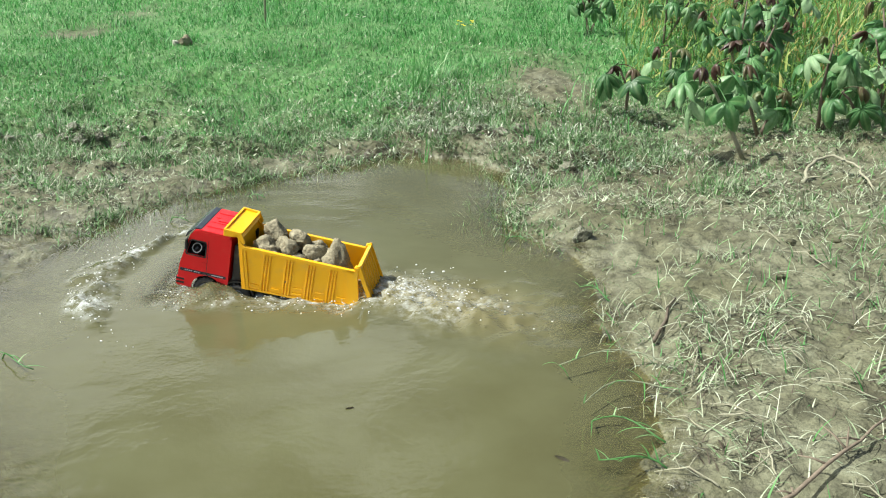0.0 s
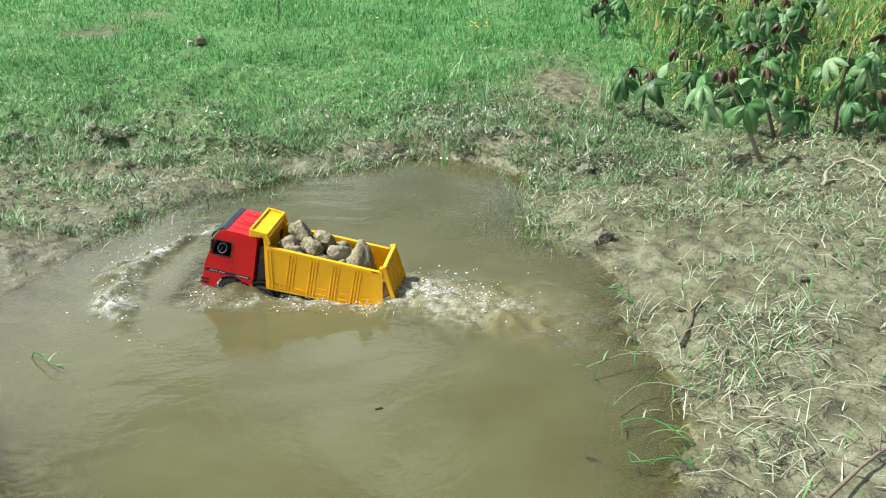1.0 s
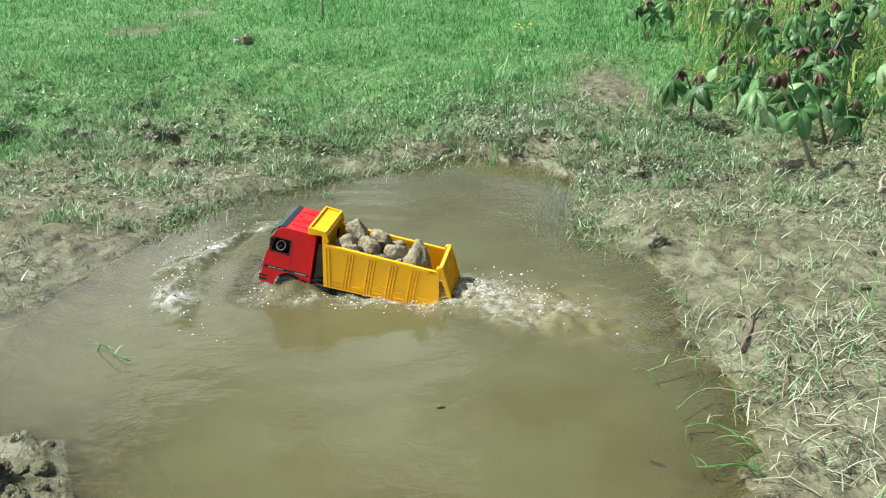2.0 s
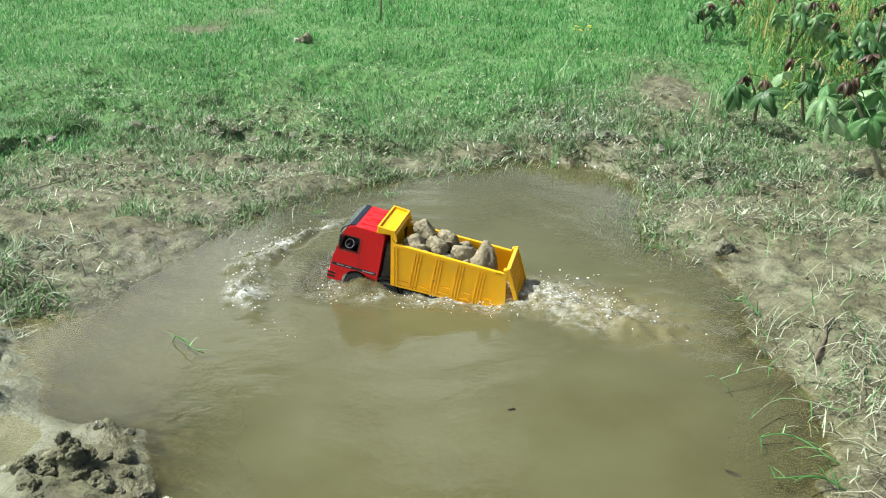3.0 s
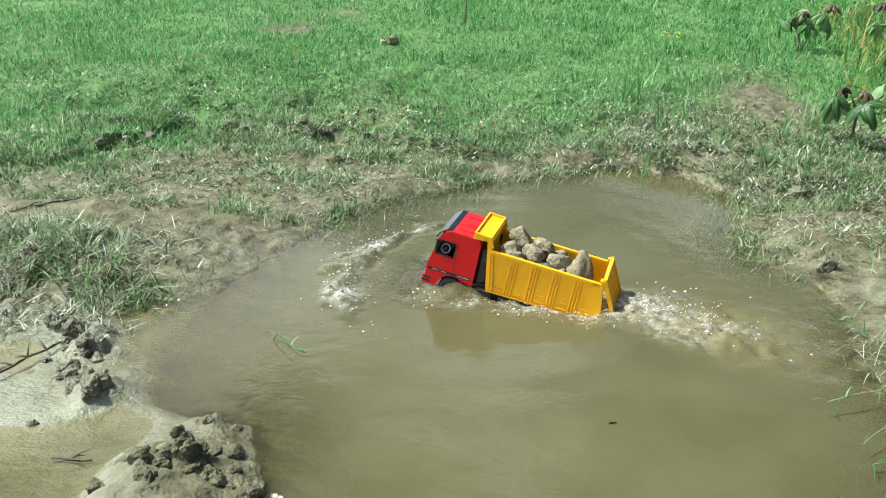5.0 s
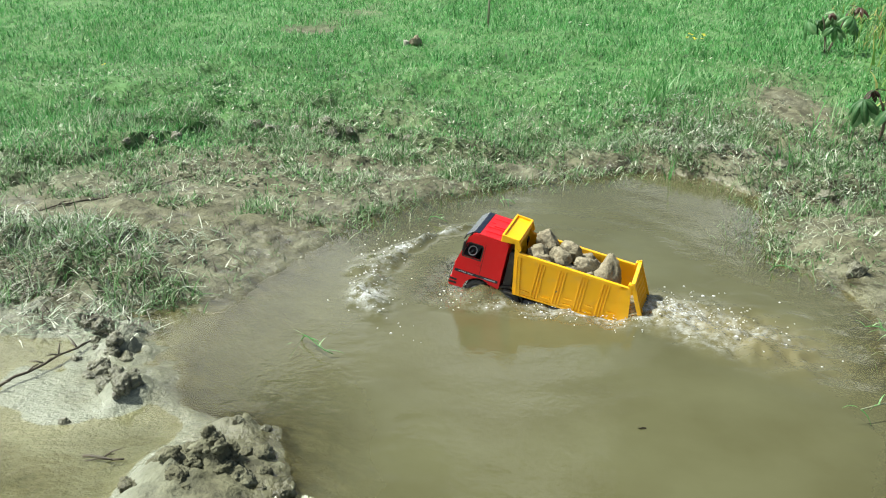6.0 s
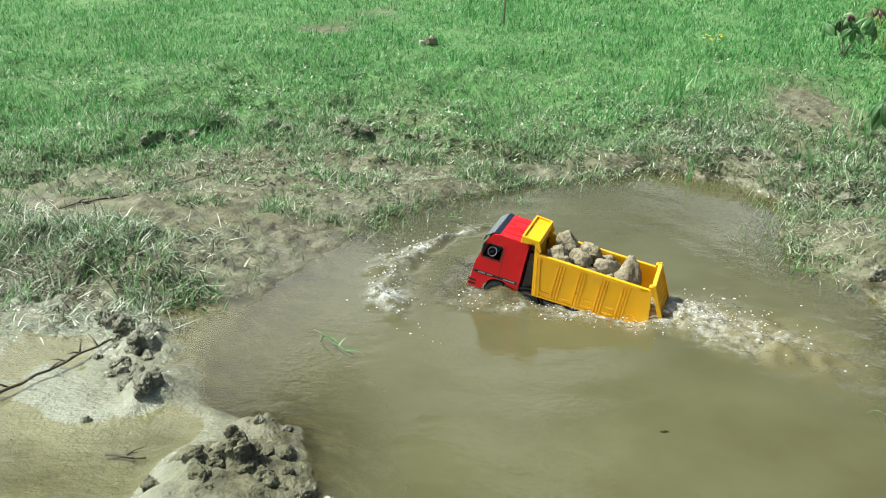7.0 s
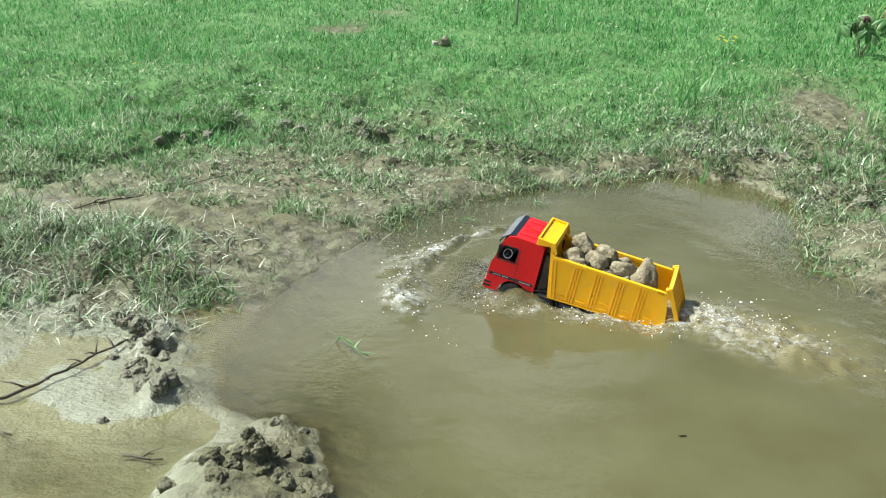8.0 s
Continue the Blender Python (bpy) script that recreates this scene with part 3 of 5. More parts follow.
# ---- the toy dump truck ----
def worn_plastic(name, colour, roughness=0.32, dust=(0.30, 0.27, 0.18), amount=0.25):
    """Moulded plastic with slight tone changes, dried mud film and fine scratches in its gloss."""
    m, tree, bsdf, _ = material(name)
    link = tree.links.new
    film, fine = object_noise(tree, 38.0, 6.0, 0.65), object_noise(tree, 260.0, 3.0)
    r = ramp_node(tree, [(0.52, (0, 0, 0)), (0.78, (amount * 2.0,) * 3)])
    link(film.outputs[0], r.inputs[0])
    mix = tree.nodes.new("ShaderNodeMix")
    mix.data_type = "RGBA"
    mix.inputs[6].default_value, mix.inputs[7].default_value = rgba(colour), rgba(dust)
    link(r.outputs[0], mix.inputs[0])
    link(mix.outputs[2], bsdf.inputs["Base Color"])
    ro = node(tree, "ShaderNodeMapRange")
    ro.inputs["To Min"].default_value, ro.inputs["To Max"].default_value = roughness - 0.1, roughness + 0.15
    link(fine.outputs[0], ro.inputs["Value"])
    link(ro.outputs[0], bsdf.inputs["Roughness"])
    bump_of(tree, bsdf, fine.outputs[0], 0.06, 0.001)
    return m


RED = worn_plastic("red_plastic", (0.62, 0.0015, 0.007), 0.34, amount=0.03)
YELLOW = worn_plastic("yellow_plastic", (0.86, 0.44, 0.004), 0.4, amount=0.10)
BLACK = worn_plastic("black_plastic", (0.012, 0.012, 0.013), 0.45, amount=0.15)
VISOR = worn_plastic("smoked_visor", (0.012, 0.016, 0.03), 0.15, amount=0.05)
GREYP = worn_plastic("grey_plastic", (0.10, 0.11, 0.13), 0.45)
RUBBER = worn_plastic("tyre_rubber", (0.018, 0.018, 0.018), 0.7, (0.20, 0.17, 0.11), 0.45)
RIM = worn_plastic("wheel_rim_plastic", (0.07, 0.08, 0.10), 0.4)
DECAL = worn_plastic("dark_decal", (0.02, 0.02, 0.03), 0.25, amount=0.05)
PRINT = worn_plastic("pale_print", (0.35, 0.36, 0.40), 0.4, amount=0.05)
LAMP = worn_plastic("clear_lamp", (0.55, 0.57, 0.6), 0.12, amount=0.1)
IVORY = worn_plastic("white_plastic", (0.5, 0.52, 0.54), 0.4, amount=0.05)


def glass_material():
    m, tree, bsdf, _ = material("tinted_glass")
    bsdf.inputs["Base Color"].default_value = (0.012, 0.014, 0.018, 1)
    bsdf.inputs["Roughness"].default_value = 0.06
    n = object_noise(tree, 12.0)
    bump_of(tree, bsdf, n.outputs[0], 0.02, 0.001)
    return m


GLASS = glass_material()


def part(name, bm, mat, parent, label="", flat=True):
    """Links a bmesh as one mesh object under a thing or a part."""
    me = bpy.data.meshes.new(name)
    bmesh.ops.recalc_face_normals(bm, faces=bm.faces)
    for f in bm.faces:
        f.smooth = not flat
    bm.to_mesh(me)
    bm.free()
    me.materials.append(mat)
    ob = new(name, me)
    ob.parent = parent
    if label:
        tagged(ob, label)
    return ob


def same_mesh(ob, parent, m):
    """Another part with the same mesh, at the pose m in its thing."""
    other = new(ob.name.split(".")[0], ob.data)
    other.parent = parent
    other.matrix_basis = m
    return other


def prism(profile, y0, y1, bevel=0.0, bm=None):
    """A slab: a profile in x and z, from y0 to y1, its edges rounded by bevel."""
    bm = bm or bmesh.new()
    a = [bm.verts.new((x, y0, z)) for x, z in profile]
    b = [bm.verts.new((x, y1, z)) for x, z in profile]
    n = len(profile)
    faces = [bm.faces.new(a), bm.faces.new(b[::-1])]
    faces += [bm.faces.new((a[i], b[i], b[(i + 1) % n], a[(i + 1) % n])) for i in range(n)]
    if bevel:
        bmesh.ops.recalc_face_normals(bm, faces=faces)
        edges = list({e for f in faces for e in f.edges})
        bmesh.ops.bevel(bm, geom=edges, offset=bevel, segments=2, profile=0.6, affect="EDGES", clamp_overlap=True)
    return bm


def block(x0, x1, y0, y1, z0, z1, bevel=0.001, bm=None):
    return prism([(x0, z0), (x1, z0), (x1, z1), (x0, z1)], y0, y1, bevel, bm)


def holed(outer, holes, y0, y1, bm=None):
    """A slab with openings through it; outlines in x and z."""
    bm = bm or bmesh.new()
    edges = []
    for ring in [outer] + holes:
        vs = [bm.verts.new((x, y0, z)) for x, z in ring]
        edges += [bm.edges.new((vs[i], vs[(i + 1) % len(vs)])) for i in range(len(vs))]
    made = bmesh.ops.triangle_fill(bm, use_beauty=True, use_dissolve=False, edges=edges)
    faces = [g for g in made["geom"] if isinstance(g, bmesh.types.BMFace)]
    ext = bmesh.ops.extrude_face_region(bm, geom=faces)
    bmesh.ops.translate(bm, vec=(0, y1 - y0, 0), verts=[g for g in ext["geom"] if isinstance(g, bmesh.types.BMVert)])
    return bm


def arc(cx, cz, r, a0, a1, n):
    return [(cx + r * math.cos(radians(a0 + (a1 - a0) * i / n)), cz + r * math.sin(radians(a0 + (a1 - a0) * i / n))) for i in range(n + 1)]


def lathe(profile, n=28, bm=None):
    """Turns a profile of (radius, y) about the y axis."""
    bm = bm or bmesh.new()
    rings = []
    for r, y in profile:
        rings.append([bm.verts.new((r * math.cos(2 * math.pi * k / n), y, r * math.sin(2 * math.pi * k / n))) for k in range(n)])
    for a, b in zip(rings, rings[1:]):
        for k in range(n):
            bm.faces.new((a[k], a[(k + 1) % n], b[(k + 1) % n], b[k]))
    bm.faces.new(rings[0])
    bm.faces.new(rings[-1][::-1])
    return bm


def tube(points, radii, n=8, bm=None):
    """A round, tapered tube along points."""
    bm = bm or bmesh.new()
    points = [Vector(p) for p in points]
    rings = []
    for i, p in enumerate(points):
        d = (points[min(i + 1, len(points) - 1)] - points[max(i - 1, 0)]).normalized()
        s = d.cross(Vector((0.31, 0.17, 0.93))).normalized()
        t = d.cross(s)
        r = radii[i] if isinstance(radii, (list, tuple)) else radii
        rings.append([bm.verts.new(p + (s * math.cos(2 * math.pi * k / n) + t * math.sin(2 * math.pi * k / n)) * r) for k in range(n)])
    for a, b in zip(rings, rings[1:]):
        for k in range(n):
            bm.faces.new((a[k], a[(k + 1) % n], b[(k + 1) % n], b[k]))
    bm.faces.new(rings[0])
    bm.faces.new(rings[-1][::-1])
    return bm


def build_wheel(truck, x, side):
    """One wheel at the axle x; side 1 is the truck's left."""
    r = 0.034
    tyre = part("wheel", lathe([(0.0195, 0.010), (0.024, 0.0125), (0.0305, 0.0115), (r - 0.0008, 0.008), (r - 0.0006, -0.008), (0.0305, -0.0115), (0.0195, -0.0125)]), RUBBER, truck, flat=False)
    bm = bmesh.new()
    for k in range(22):
        g = block(-0.0022, 0.0022, -0.0105, 0.0105, r - 0.002, r + 0.0012, 0.0)
        me = bpy.data.meshes.new("lug")
        g.to_mesh(me)
        g.free()
        first = len(bm.verts)
        bm.from_mesh(me)
        bpy.data.meshes.remove(me)
        bm.verts.ensure_lookup_table()
        bmesh.ops.rotate(bm, cent=(0, 0, 0), matrix=Matrix.Rotation(2 * math.pi * k / 22, 3, "Y"), verts=bm.verts[first:])
    part("tread", bm, RUBBER, tyre)
    rim = part("rim", lathe([(0.0185, 0.0060), (0.0195, 0.0122), (0.0172, 0.0125), (0.0150, 0.0075), (0.0105, 0.0065), (0.0098, 0.0120), (0.0060, 0.0128)]), RIM, tyre, "dark grey wheel rim", flat=False)
    hub = part("hub", lathe([(0.0045, 0.0118), (0.0040, 0.0150), (0.0020, 0.0156)], 12), GREYP, tyre)
    tyre.matrix_basis = pose(x, side * 0.0625, -0.030, 0, 0, 0 if side > 0 else 180)
    return tyre


def build_truck():
    truck = new("toy_dump_truck")
    truck.matrix_world = TRUCK
    tagged(truck, "toy dump truck with red cab and yellow bed, wading", "toy truck")
    W, WB, H, L, E = 0.0745, 0.0705, 0.1125, 0.264, 0.292
    # chassis
    chassis = part("chassis", block(-0.235, 0.135, -0.030, 0.030, -0.030, -0.008, 0.002), BLACK, truck, "black plastic chassis")
    for x in (0.092, 0.013, -0.114, -0.194):
        part("axle", tube([(x, -0.056, -0.030), (x, 0.056, -0.030)], 0.004), BLACK, chassis)
        for side in (1, -1):
            build_wheel(truck, x, side)
    for side in (1, -1):
        part("fuel_tank", block(-0.076, -0.028, side * 0.034, side * 0.064, -0.040, -0.012, 0.004), GREYP, truck, "grey box fuel tank")
        part("mudguard", holed([(0.013 + dx, z) for dx, z in arc(0, -0.030, 0.044, 10, 170, 10)] + [(0.013 + dx, z) for dx, z in arc(0, -0.030, 0.040, 170, 10, 10)], [], side * 0.048, side * 0.073), BLACK, truck)
    # cab: two side panels with window openings, roof, front, rear wall
    wheel_arch = arc(0.092, -0.030, 0.0405, 0, 180, 12)
    side_line = [(0.166, -0.030), (0.167, 0.006), (0.164, 0.034), (0.144, 0.112), (0.134, 0.124), (0.046, 0.124), (0.040, 0.118), (0.040, -0.016), (0.050, -0.020)] + wheel_arch[::-1]
    window = [(0.103, 0.061), (0.147, 0.061), (0.149, 0.065), (0.1415, 0.095), (0.137, 0.099), (0.106, 0.099), (0.102, 0.095)]
    cab = part("cab", block(0.040, 0.044, -0.071, 0.071, -0.012, 0.124, 0.001), RED, truck, "glossy red plastic truck cab")
    for side in (1, -1):
        panel = part("side_panel", holed(side_line, [window], side * 0.0712, side * 0.0748), RED, cab)
        frame_bm = holed([(x + dx, z + dz) for (x, z), (dx, dz) in zip(window, ((-0.003, -0.003), (0.003, -0.003), (0.004, 0), (0.003, 0.002), (0.001, 0.003), (-0.003, 0.003), (-0.003, 0)))], [window], side * 0.0745, side * 0.0757)
        part("window_frame", frame_bm, BLACK, cab, "black window surround")
        part("stripe", block(0.046, 0.162, side * 0.0747, side * 0.0756, 0.012, 0.0195, 0.0), DECAL, cab, "dark stripe with small pale print")
        for k in range(7):
            x = 0.150 - 0.005 * k - (0.004 if k > 3 else 0)
            part("print_bar", block(x - 0.0032, x, side * 0.0755, side * 0.0760, 0.0145, 0.0172, 0.0), PRINT, cab)
        part("print_bar", block(0.052, 0.082, side * 0.0755, side * 0.0760, 0.0145, 0.0172, 0.0), PRINT, cab)
        part("door_groove", block(0.0955, 0.0965, side * 0.0746, side * 0.0751, 0.020, 0.106, 0.0), DECAL, cab)
        part("door_handle", block(0.100, 0.112, side * 0.0747, side * 0.0768, 0.042, 0.046, 0.0008), RED, cab)
        part("headlight", block(0.164, 0.1695, side * 0.046, side * 0.069, -0.012, 0.004, 0.002), LAMP, cab, "clear plastic headlight")
        mirror = part("mirror", block(0.146, 0.152, side * 0.0770, side * 0.0860, 0.076, 0.104, 0.002), BLACK, cab, "black wing mirror")
        part("mirror_arm", tube([(0.147, side * 0.0745, 0.108), (0.149, side * 0.081, 0.1035)], 0.0012, 6), BLACK, mirror)
        part("air_intake", block(0.012, 0.034, side * 0.044, side * 0.066, -0.010, 0.105, 0.004), BLACK, truck, "black upright air intake behind the cab")
    part("roof", prism([(0.041, 0.1235), (0.042, 0.128), (0.052, 0.131), (0.118, 0.1315), (0.132, 0.128), (0.137, 0.121), (0.130, 0.1215)], -0.0745, 0.0745, 0.0018), RED, cab)
    for y in (-0.045, -0.015, 0.015, 0.045):
        part("roof_ridge", block(0.055, 0.112, y - 0.004, y + 0.004, 0.131, 0.1330, 0.0008), RED, cab)
    part("roof_hatch", block(0.068, 0.098, -0.009, 0.009, 0.1312, 0.1345, 0.001), RED, cab)
    part("sun_visor", prism([(0.118, 0.1325), (0.132, 0.1335), (0.152, 0.117), (0.156, 0.104), (0.153, 0.104), (0.149, 0.115), (0.133, 0.1295), (0.118, 0.1305)], -0.0725, 0.0725, 0.0008), VISOR, cab, "smoked dark sun visor over the windscreen")
    part("windscreen", prism([(0.162, 0.040), (0.1635, 0.040), (0.1445, 0.112), (0.143, 0.112)], -0.0700, 0.0700, 0.0), GLASS, cab, "dark tinted windscreen")
    part("front_panel", prism([(0.158, -0.004), (0.1665, -0.004), (0.1675, 0.008), (0.1645, 0.039), (0.158, 0.039)], -0.0713, 0.0713, 0.0012), RED, cab)
    grille = part("grille", block(0.1655, 0.1685, -0.042, 0.042, 0.002, 0.034, 0.0008), BLACK, cab, "black radiator grille")
    for k in range(4):
        part("grille_bar", block(0.1680, 0.1698, -0.040, 0.040, 0.0055 + 0.007 * k, 0.0080 + 0.007 * k, 0.0004), RED, grille)
    bumper = part("bumper", prism([(0.148, -0.031), (0.168, -0.031), (0.171, -0.026), (0.170, -0.006), (0.148, -0.006)], -0.0750, 0.0750, 0.002), RED, cab, "red front bumper")
    for side in (1, -1):
        for z in (-0.024, -0.014):
            part("bumper_slot", block(0.150, 0.1715, side * 0.030, side * 0.0757, z, z + 0.0055, 0.0), BLACK, bumper)
    part("dashboard", block(0.120, 0.156, -0.070, 0.070, 0.020, 0.058, 0.004), BLACK, cab)
    part("cab_floor", block(0.045, 0.156, -0.070, 0.070, 0.010, 0.014, 0.0), BLACK, cab)
    for y in (-0.036, 0.036):
        part("driver_seat", prism([(0.060, 0.014), (0.096, 0.014), (0.096, 0.040), (0.070, 0.043), (0.064, 0.095), (0.054, 0.095)], y - 0.024, y + 0.024, 0.003), BLACK, cab)
    ring = [(0.129 + 0.011 * math.cos(a), 0.060 - 0.006 * math.sin(a), 0.074 + 0.010 * math.sin(a)) for a in [2 * math.pi * k / 20 for k in range(21)]]
    steer = part("steering_wheel", tube(ring, 0.0013, 6), IVORY, cab, "white steering wheel")
    part("steering_column", tube([(0.129, 0.058, 0.074), (0.145, 0.044, 0.050)], 0.003, 6), GREYP, steer)
    # dump bed
    bed = part("dump_bed", block(-E + 0.004, 0.0, -WB + 0.002, WB - 0.002, 0.0085, 0.013, 0.001), YELLOW, truck, "yellow plastic dump bed")
    for side in (1, -1):
        slab = holed([(-E, 0.008), (0.000, 0.0), (0.018, H), (-L - 0.001, H)], [], side * (W - 0.0045), side * (W - 0.001))
        part("side_wall", slab, YELLOW, bed)
        part("top_rail", block(-L - 0.004, 0.012, side * (W - 0.006), side * (W + 0.0035), H - 0.009, H + 0.001, 0.0015), YELLOW, bed)
        part("bottom_rail", prism([(-E - 0.002, 0.007), (0.003, -0.002), (0.003, 0.0035), (-E - 0.002, 0.0125)], side * (W - 0.004), side * (W + 0.002), 0.001), YELLOW, bed)
        post = holed([(0.003, 0.0), (-0.016, 0.0), (0.005, H), (0.014, H + 0.006), (0.024, H + 0.020), (0.034, H + 0.022), (0.034, H + 0.026), (0.026, H + 0.026)], [], side * (W - 0.005), side * (W + 0.003))
        part("front_post", post, YELLOW, bed)
        part("front_post_ridge", prism([(-0.004, 0.004), (-0.007, 0.004), (0.011, H - 0.006), (0.014, H - 0.006)], side * (W + 0.0025), side * (W + 0.0048), 0.0005), YELLOW, bed)
        part("rear_post", holed([(-E - 0.002, 0.008), (-E + 0.026, 0.007), (-L + 0.014, H), (-L - 0.006, H), (-L - 0.007, H + 0.010), (-L - 0.013, H + 0.010), (-L - 0.013, H - 0.010)], [], side * (W - 0.005), side * (W + 0.0035)), YELLOW, bed)
        for g in range(4):
            cx = -0.052 - 0.055 * g
            for k in (-1, 0, 1):
                x = cx + 0.0075 * k
                part("rib", block(x - 0.0018, x + 0.0018, side * (W - 0.002), side * (W + 0.0022), 0.003, H - 0.008, 0.0006), YELLOW, bed)
        for g in range(5):
            cx = -0.0255 - 0.055 * g
            part("ledge", block(cx - 0.012, cx + 0.012, side * (W - 0.002), side * (W + 0.0028), 0.014, 0.0175, 0.0006), YELLOW, bed)
            if g > 1:
                part("ledge", block(cx - 0.011, cx + 0.011, side * (W - 0.002), side * (W + 0.0022), 0.030, 0.0330, 0.0006), YELLOW, bed)
    part("front_wall", prism([(-0.002, 0.002), (0.002, 0.002), (0.026, H + 0.022), (0.022, H + 0.022)], -W + 0.004, W - 0.004, 0.0), YELLOW, bed)
    part("cab_guard", prism([(0.018, H + 0.016), (0.026, H + 0.024), (0.060, H + 0.027), (0.060, H + 0.0315), (0.024, H + 0.0285), (0.014, H + 0.019)], -W, W, 0.0008), YELLOW, bed, "yellow guard plate over the cab")
    for side in (1, -1):
        part("guard_edge", prism([(0.010, H + 0.004), (0.026, H + 0.021), (0.061, H + 0.017), (0.062, H + 0.036), (0.018, H + 0.034), (0.006, H + 0.010)], side * (W - 0.003), side * (W + 0.003), 0.001), YELLOW, bed)
    part("guard_lip", block(0.0575, 0.0625, -W, W, H + 0.015, H + 0.036, 0.001), YELLOW, bed)
    part("guard_lip", block(0.016, 0.0215, -W, W, H + 0.027, H + 0.0345, 0.001), YELLOW, bed)
    # tailgate, hung open from its top hinges
    gate = part("tailgate", block(-0.0035, 0.0, -W + 0.001, W - 0.001, -0.112, 0.004, 0.0008), YELLOW, bed, "yellow tailgate hanging open")
    gate.matrix_basis = pose(-L - 0.011, 0, H + 0.003, 0, 27, 0)
    for k in range(7):
        y = -0.054 + 0.018 * k
        part("gate_rib", block(-0.0065, -0.003, y - 0.0025, y + 0.0025, -0.096, -0.006, 0.0008), YELLOW, gate)
    for side in (1, -1):
        part("gate_flange", block(-0.010, 0.0005, side * (W - 0.003), side * (W + 0.0015), -0.113, 0.010, 0.001), YELLOW, gate)
        part("hinge", tube([(0.003, side * (W - 0.012), 0.006), (0.003, side * (W + 0.005), 0.006)], 0.0035, 10), YELLOW, gate)
    part("gate_rail", block(-0.010, 0.0, -W, W, 0.000, 0.007, 0.001), YELLOW, gate)
    part("gate_rail", block(-0.010, 0.0, -W, W, -0.100, -0.094, 0.001), YELLOW, gate)
    part("gate_chute", prism([(0.0, -0.108), (-0.0035, -0.110), (-0.010, -0.124), (-0.0065, -0.126)], -W, W, 0.0005), YELLOW, gate)
    for y in (-0.045, 0.0, 0.045):
        part("gate_latch", block(-0.014, -0.009, y - 0.005, y + 0.005, -0.103, -0.092, 0.001), YELLOW, gate)
    return truck


TRUCK_OB = build_truck()

# ---- clods of dry earth in the dump bed ----
EARTH = grainy("dry_earth", (0.105, 0.090, 0.058), (0.40, 0.36, 0.255), 24.0, 0.92, 1.0, 0.010, spread=(0.34, 0.66), specular=0.2)
WETEARTH = grainy("wet_dark_mud", (0.045, 0.044, 0.027), (0.205, 0.205, 0.138), 30.0, 0.30, 1.0, 0.010, spread=(0.34, 0.66))


def clod_mesh(name, size, seed, mat, sharp=0.0, subdivisions=4, rough=1.0):
    """A broken lump: a ball cut by chipped planes and roughened."""
    rng = random.Random(seed)
    bm = bmesh.new()
    bmesh.ops.create_icosphere(bm, subdivisions=subdivisions, radius=1.0)
    cuts = []
    for _ in range(9):
        d = Vector((rng.gauss(0, 1), rng.gauss(0, 1), rng.gauss(0, 1))).normalized()
        cuts.append((d, rng.uniform(0.55, 0.92)))
    off = Vector((rng.uniform(0, 50), rng.uniform(0, 50), rng.uniform(0, 50)))
    for v in bm.verts:
        p = v.co.copy()
        for d, h in cuts:
            over = p.dot(d) - h
            if over > 0:
                p -= d * over * 0.88
        n1, n2 = noise.noise(p * 1.8 + off), noise.noise(p * 5.0 + off)
        n3 = noise.noise(p * 13.0 + off)
        p *= 1 + rough * (0.16 * n1 + 0.12 * n2 + 0.07 * n3)
        if sharp and p.z > 0:
            k = 1 - sharp * min(p.z, 1.2) / 1.2
            p.x, p.y, p.z = p.x * k, p.y * k, p.z * (1 + 0.35 * sharp)
        v.co = Vector((p.x * size[0], p.y * size[1], p.z * size[2]))
    for f in bm.faces:
        f.smooth = True
    me = bpy.data.meshes.new(name)
    bm.to_mesh(me)
    bm.free()
    me.materials.append(mat)
    return me


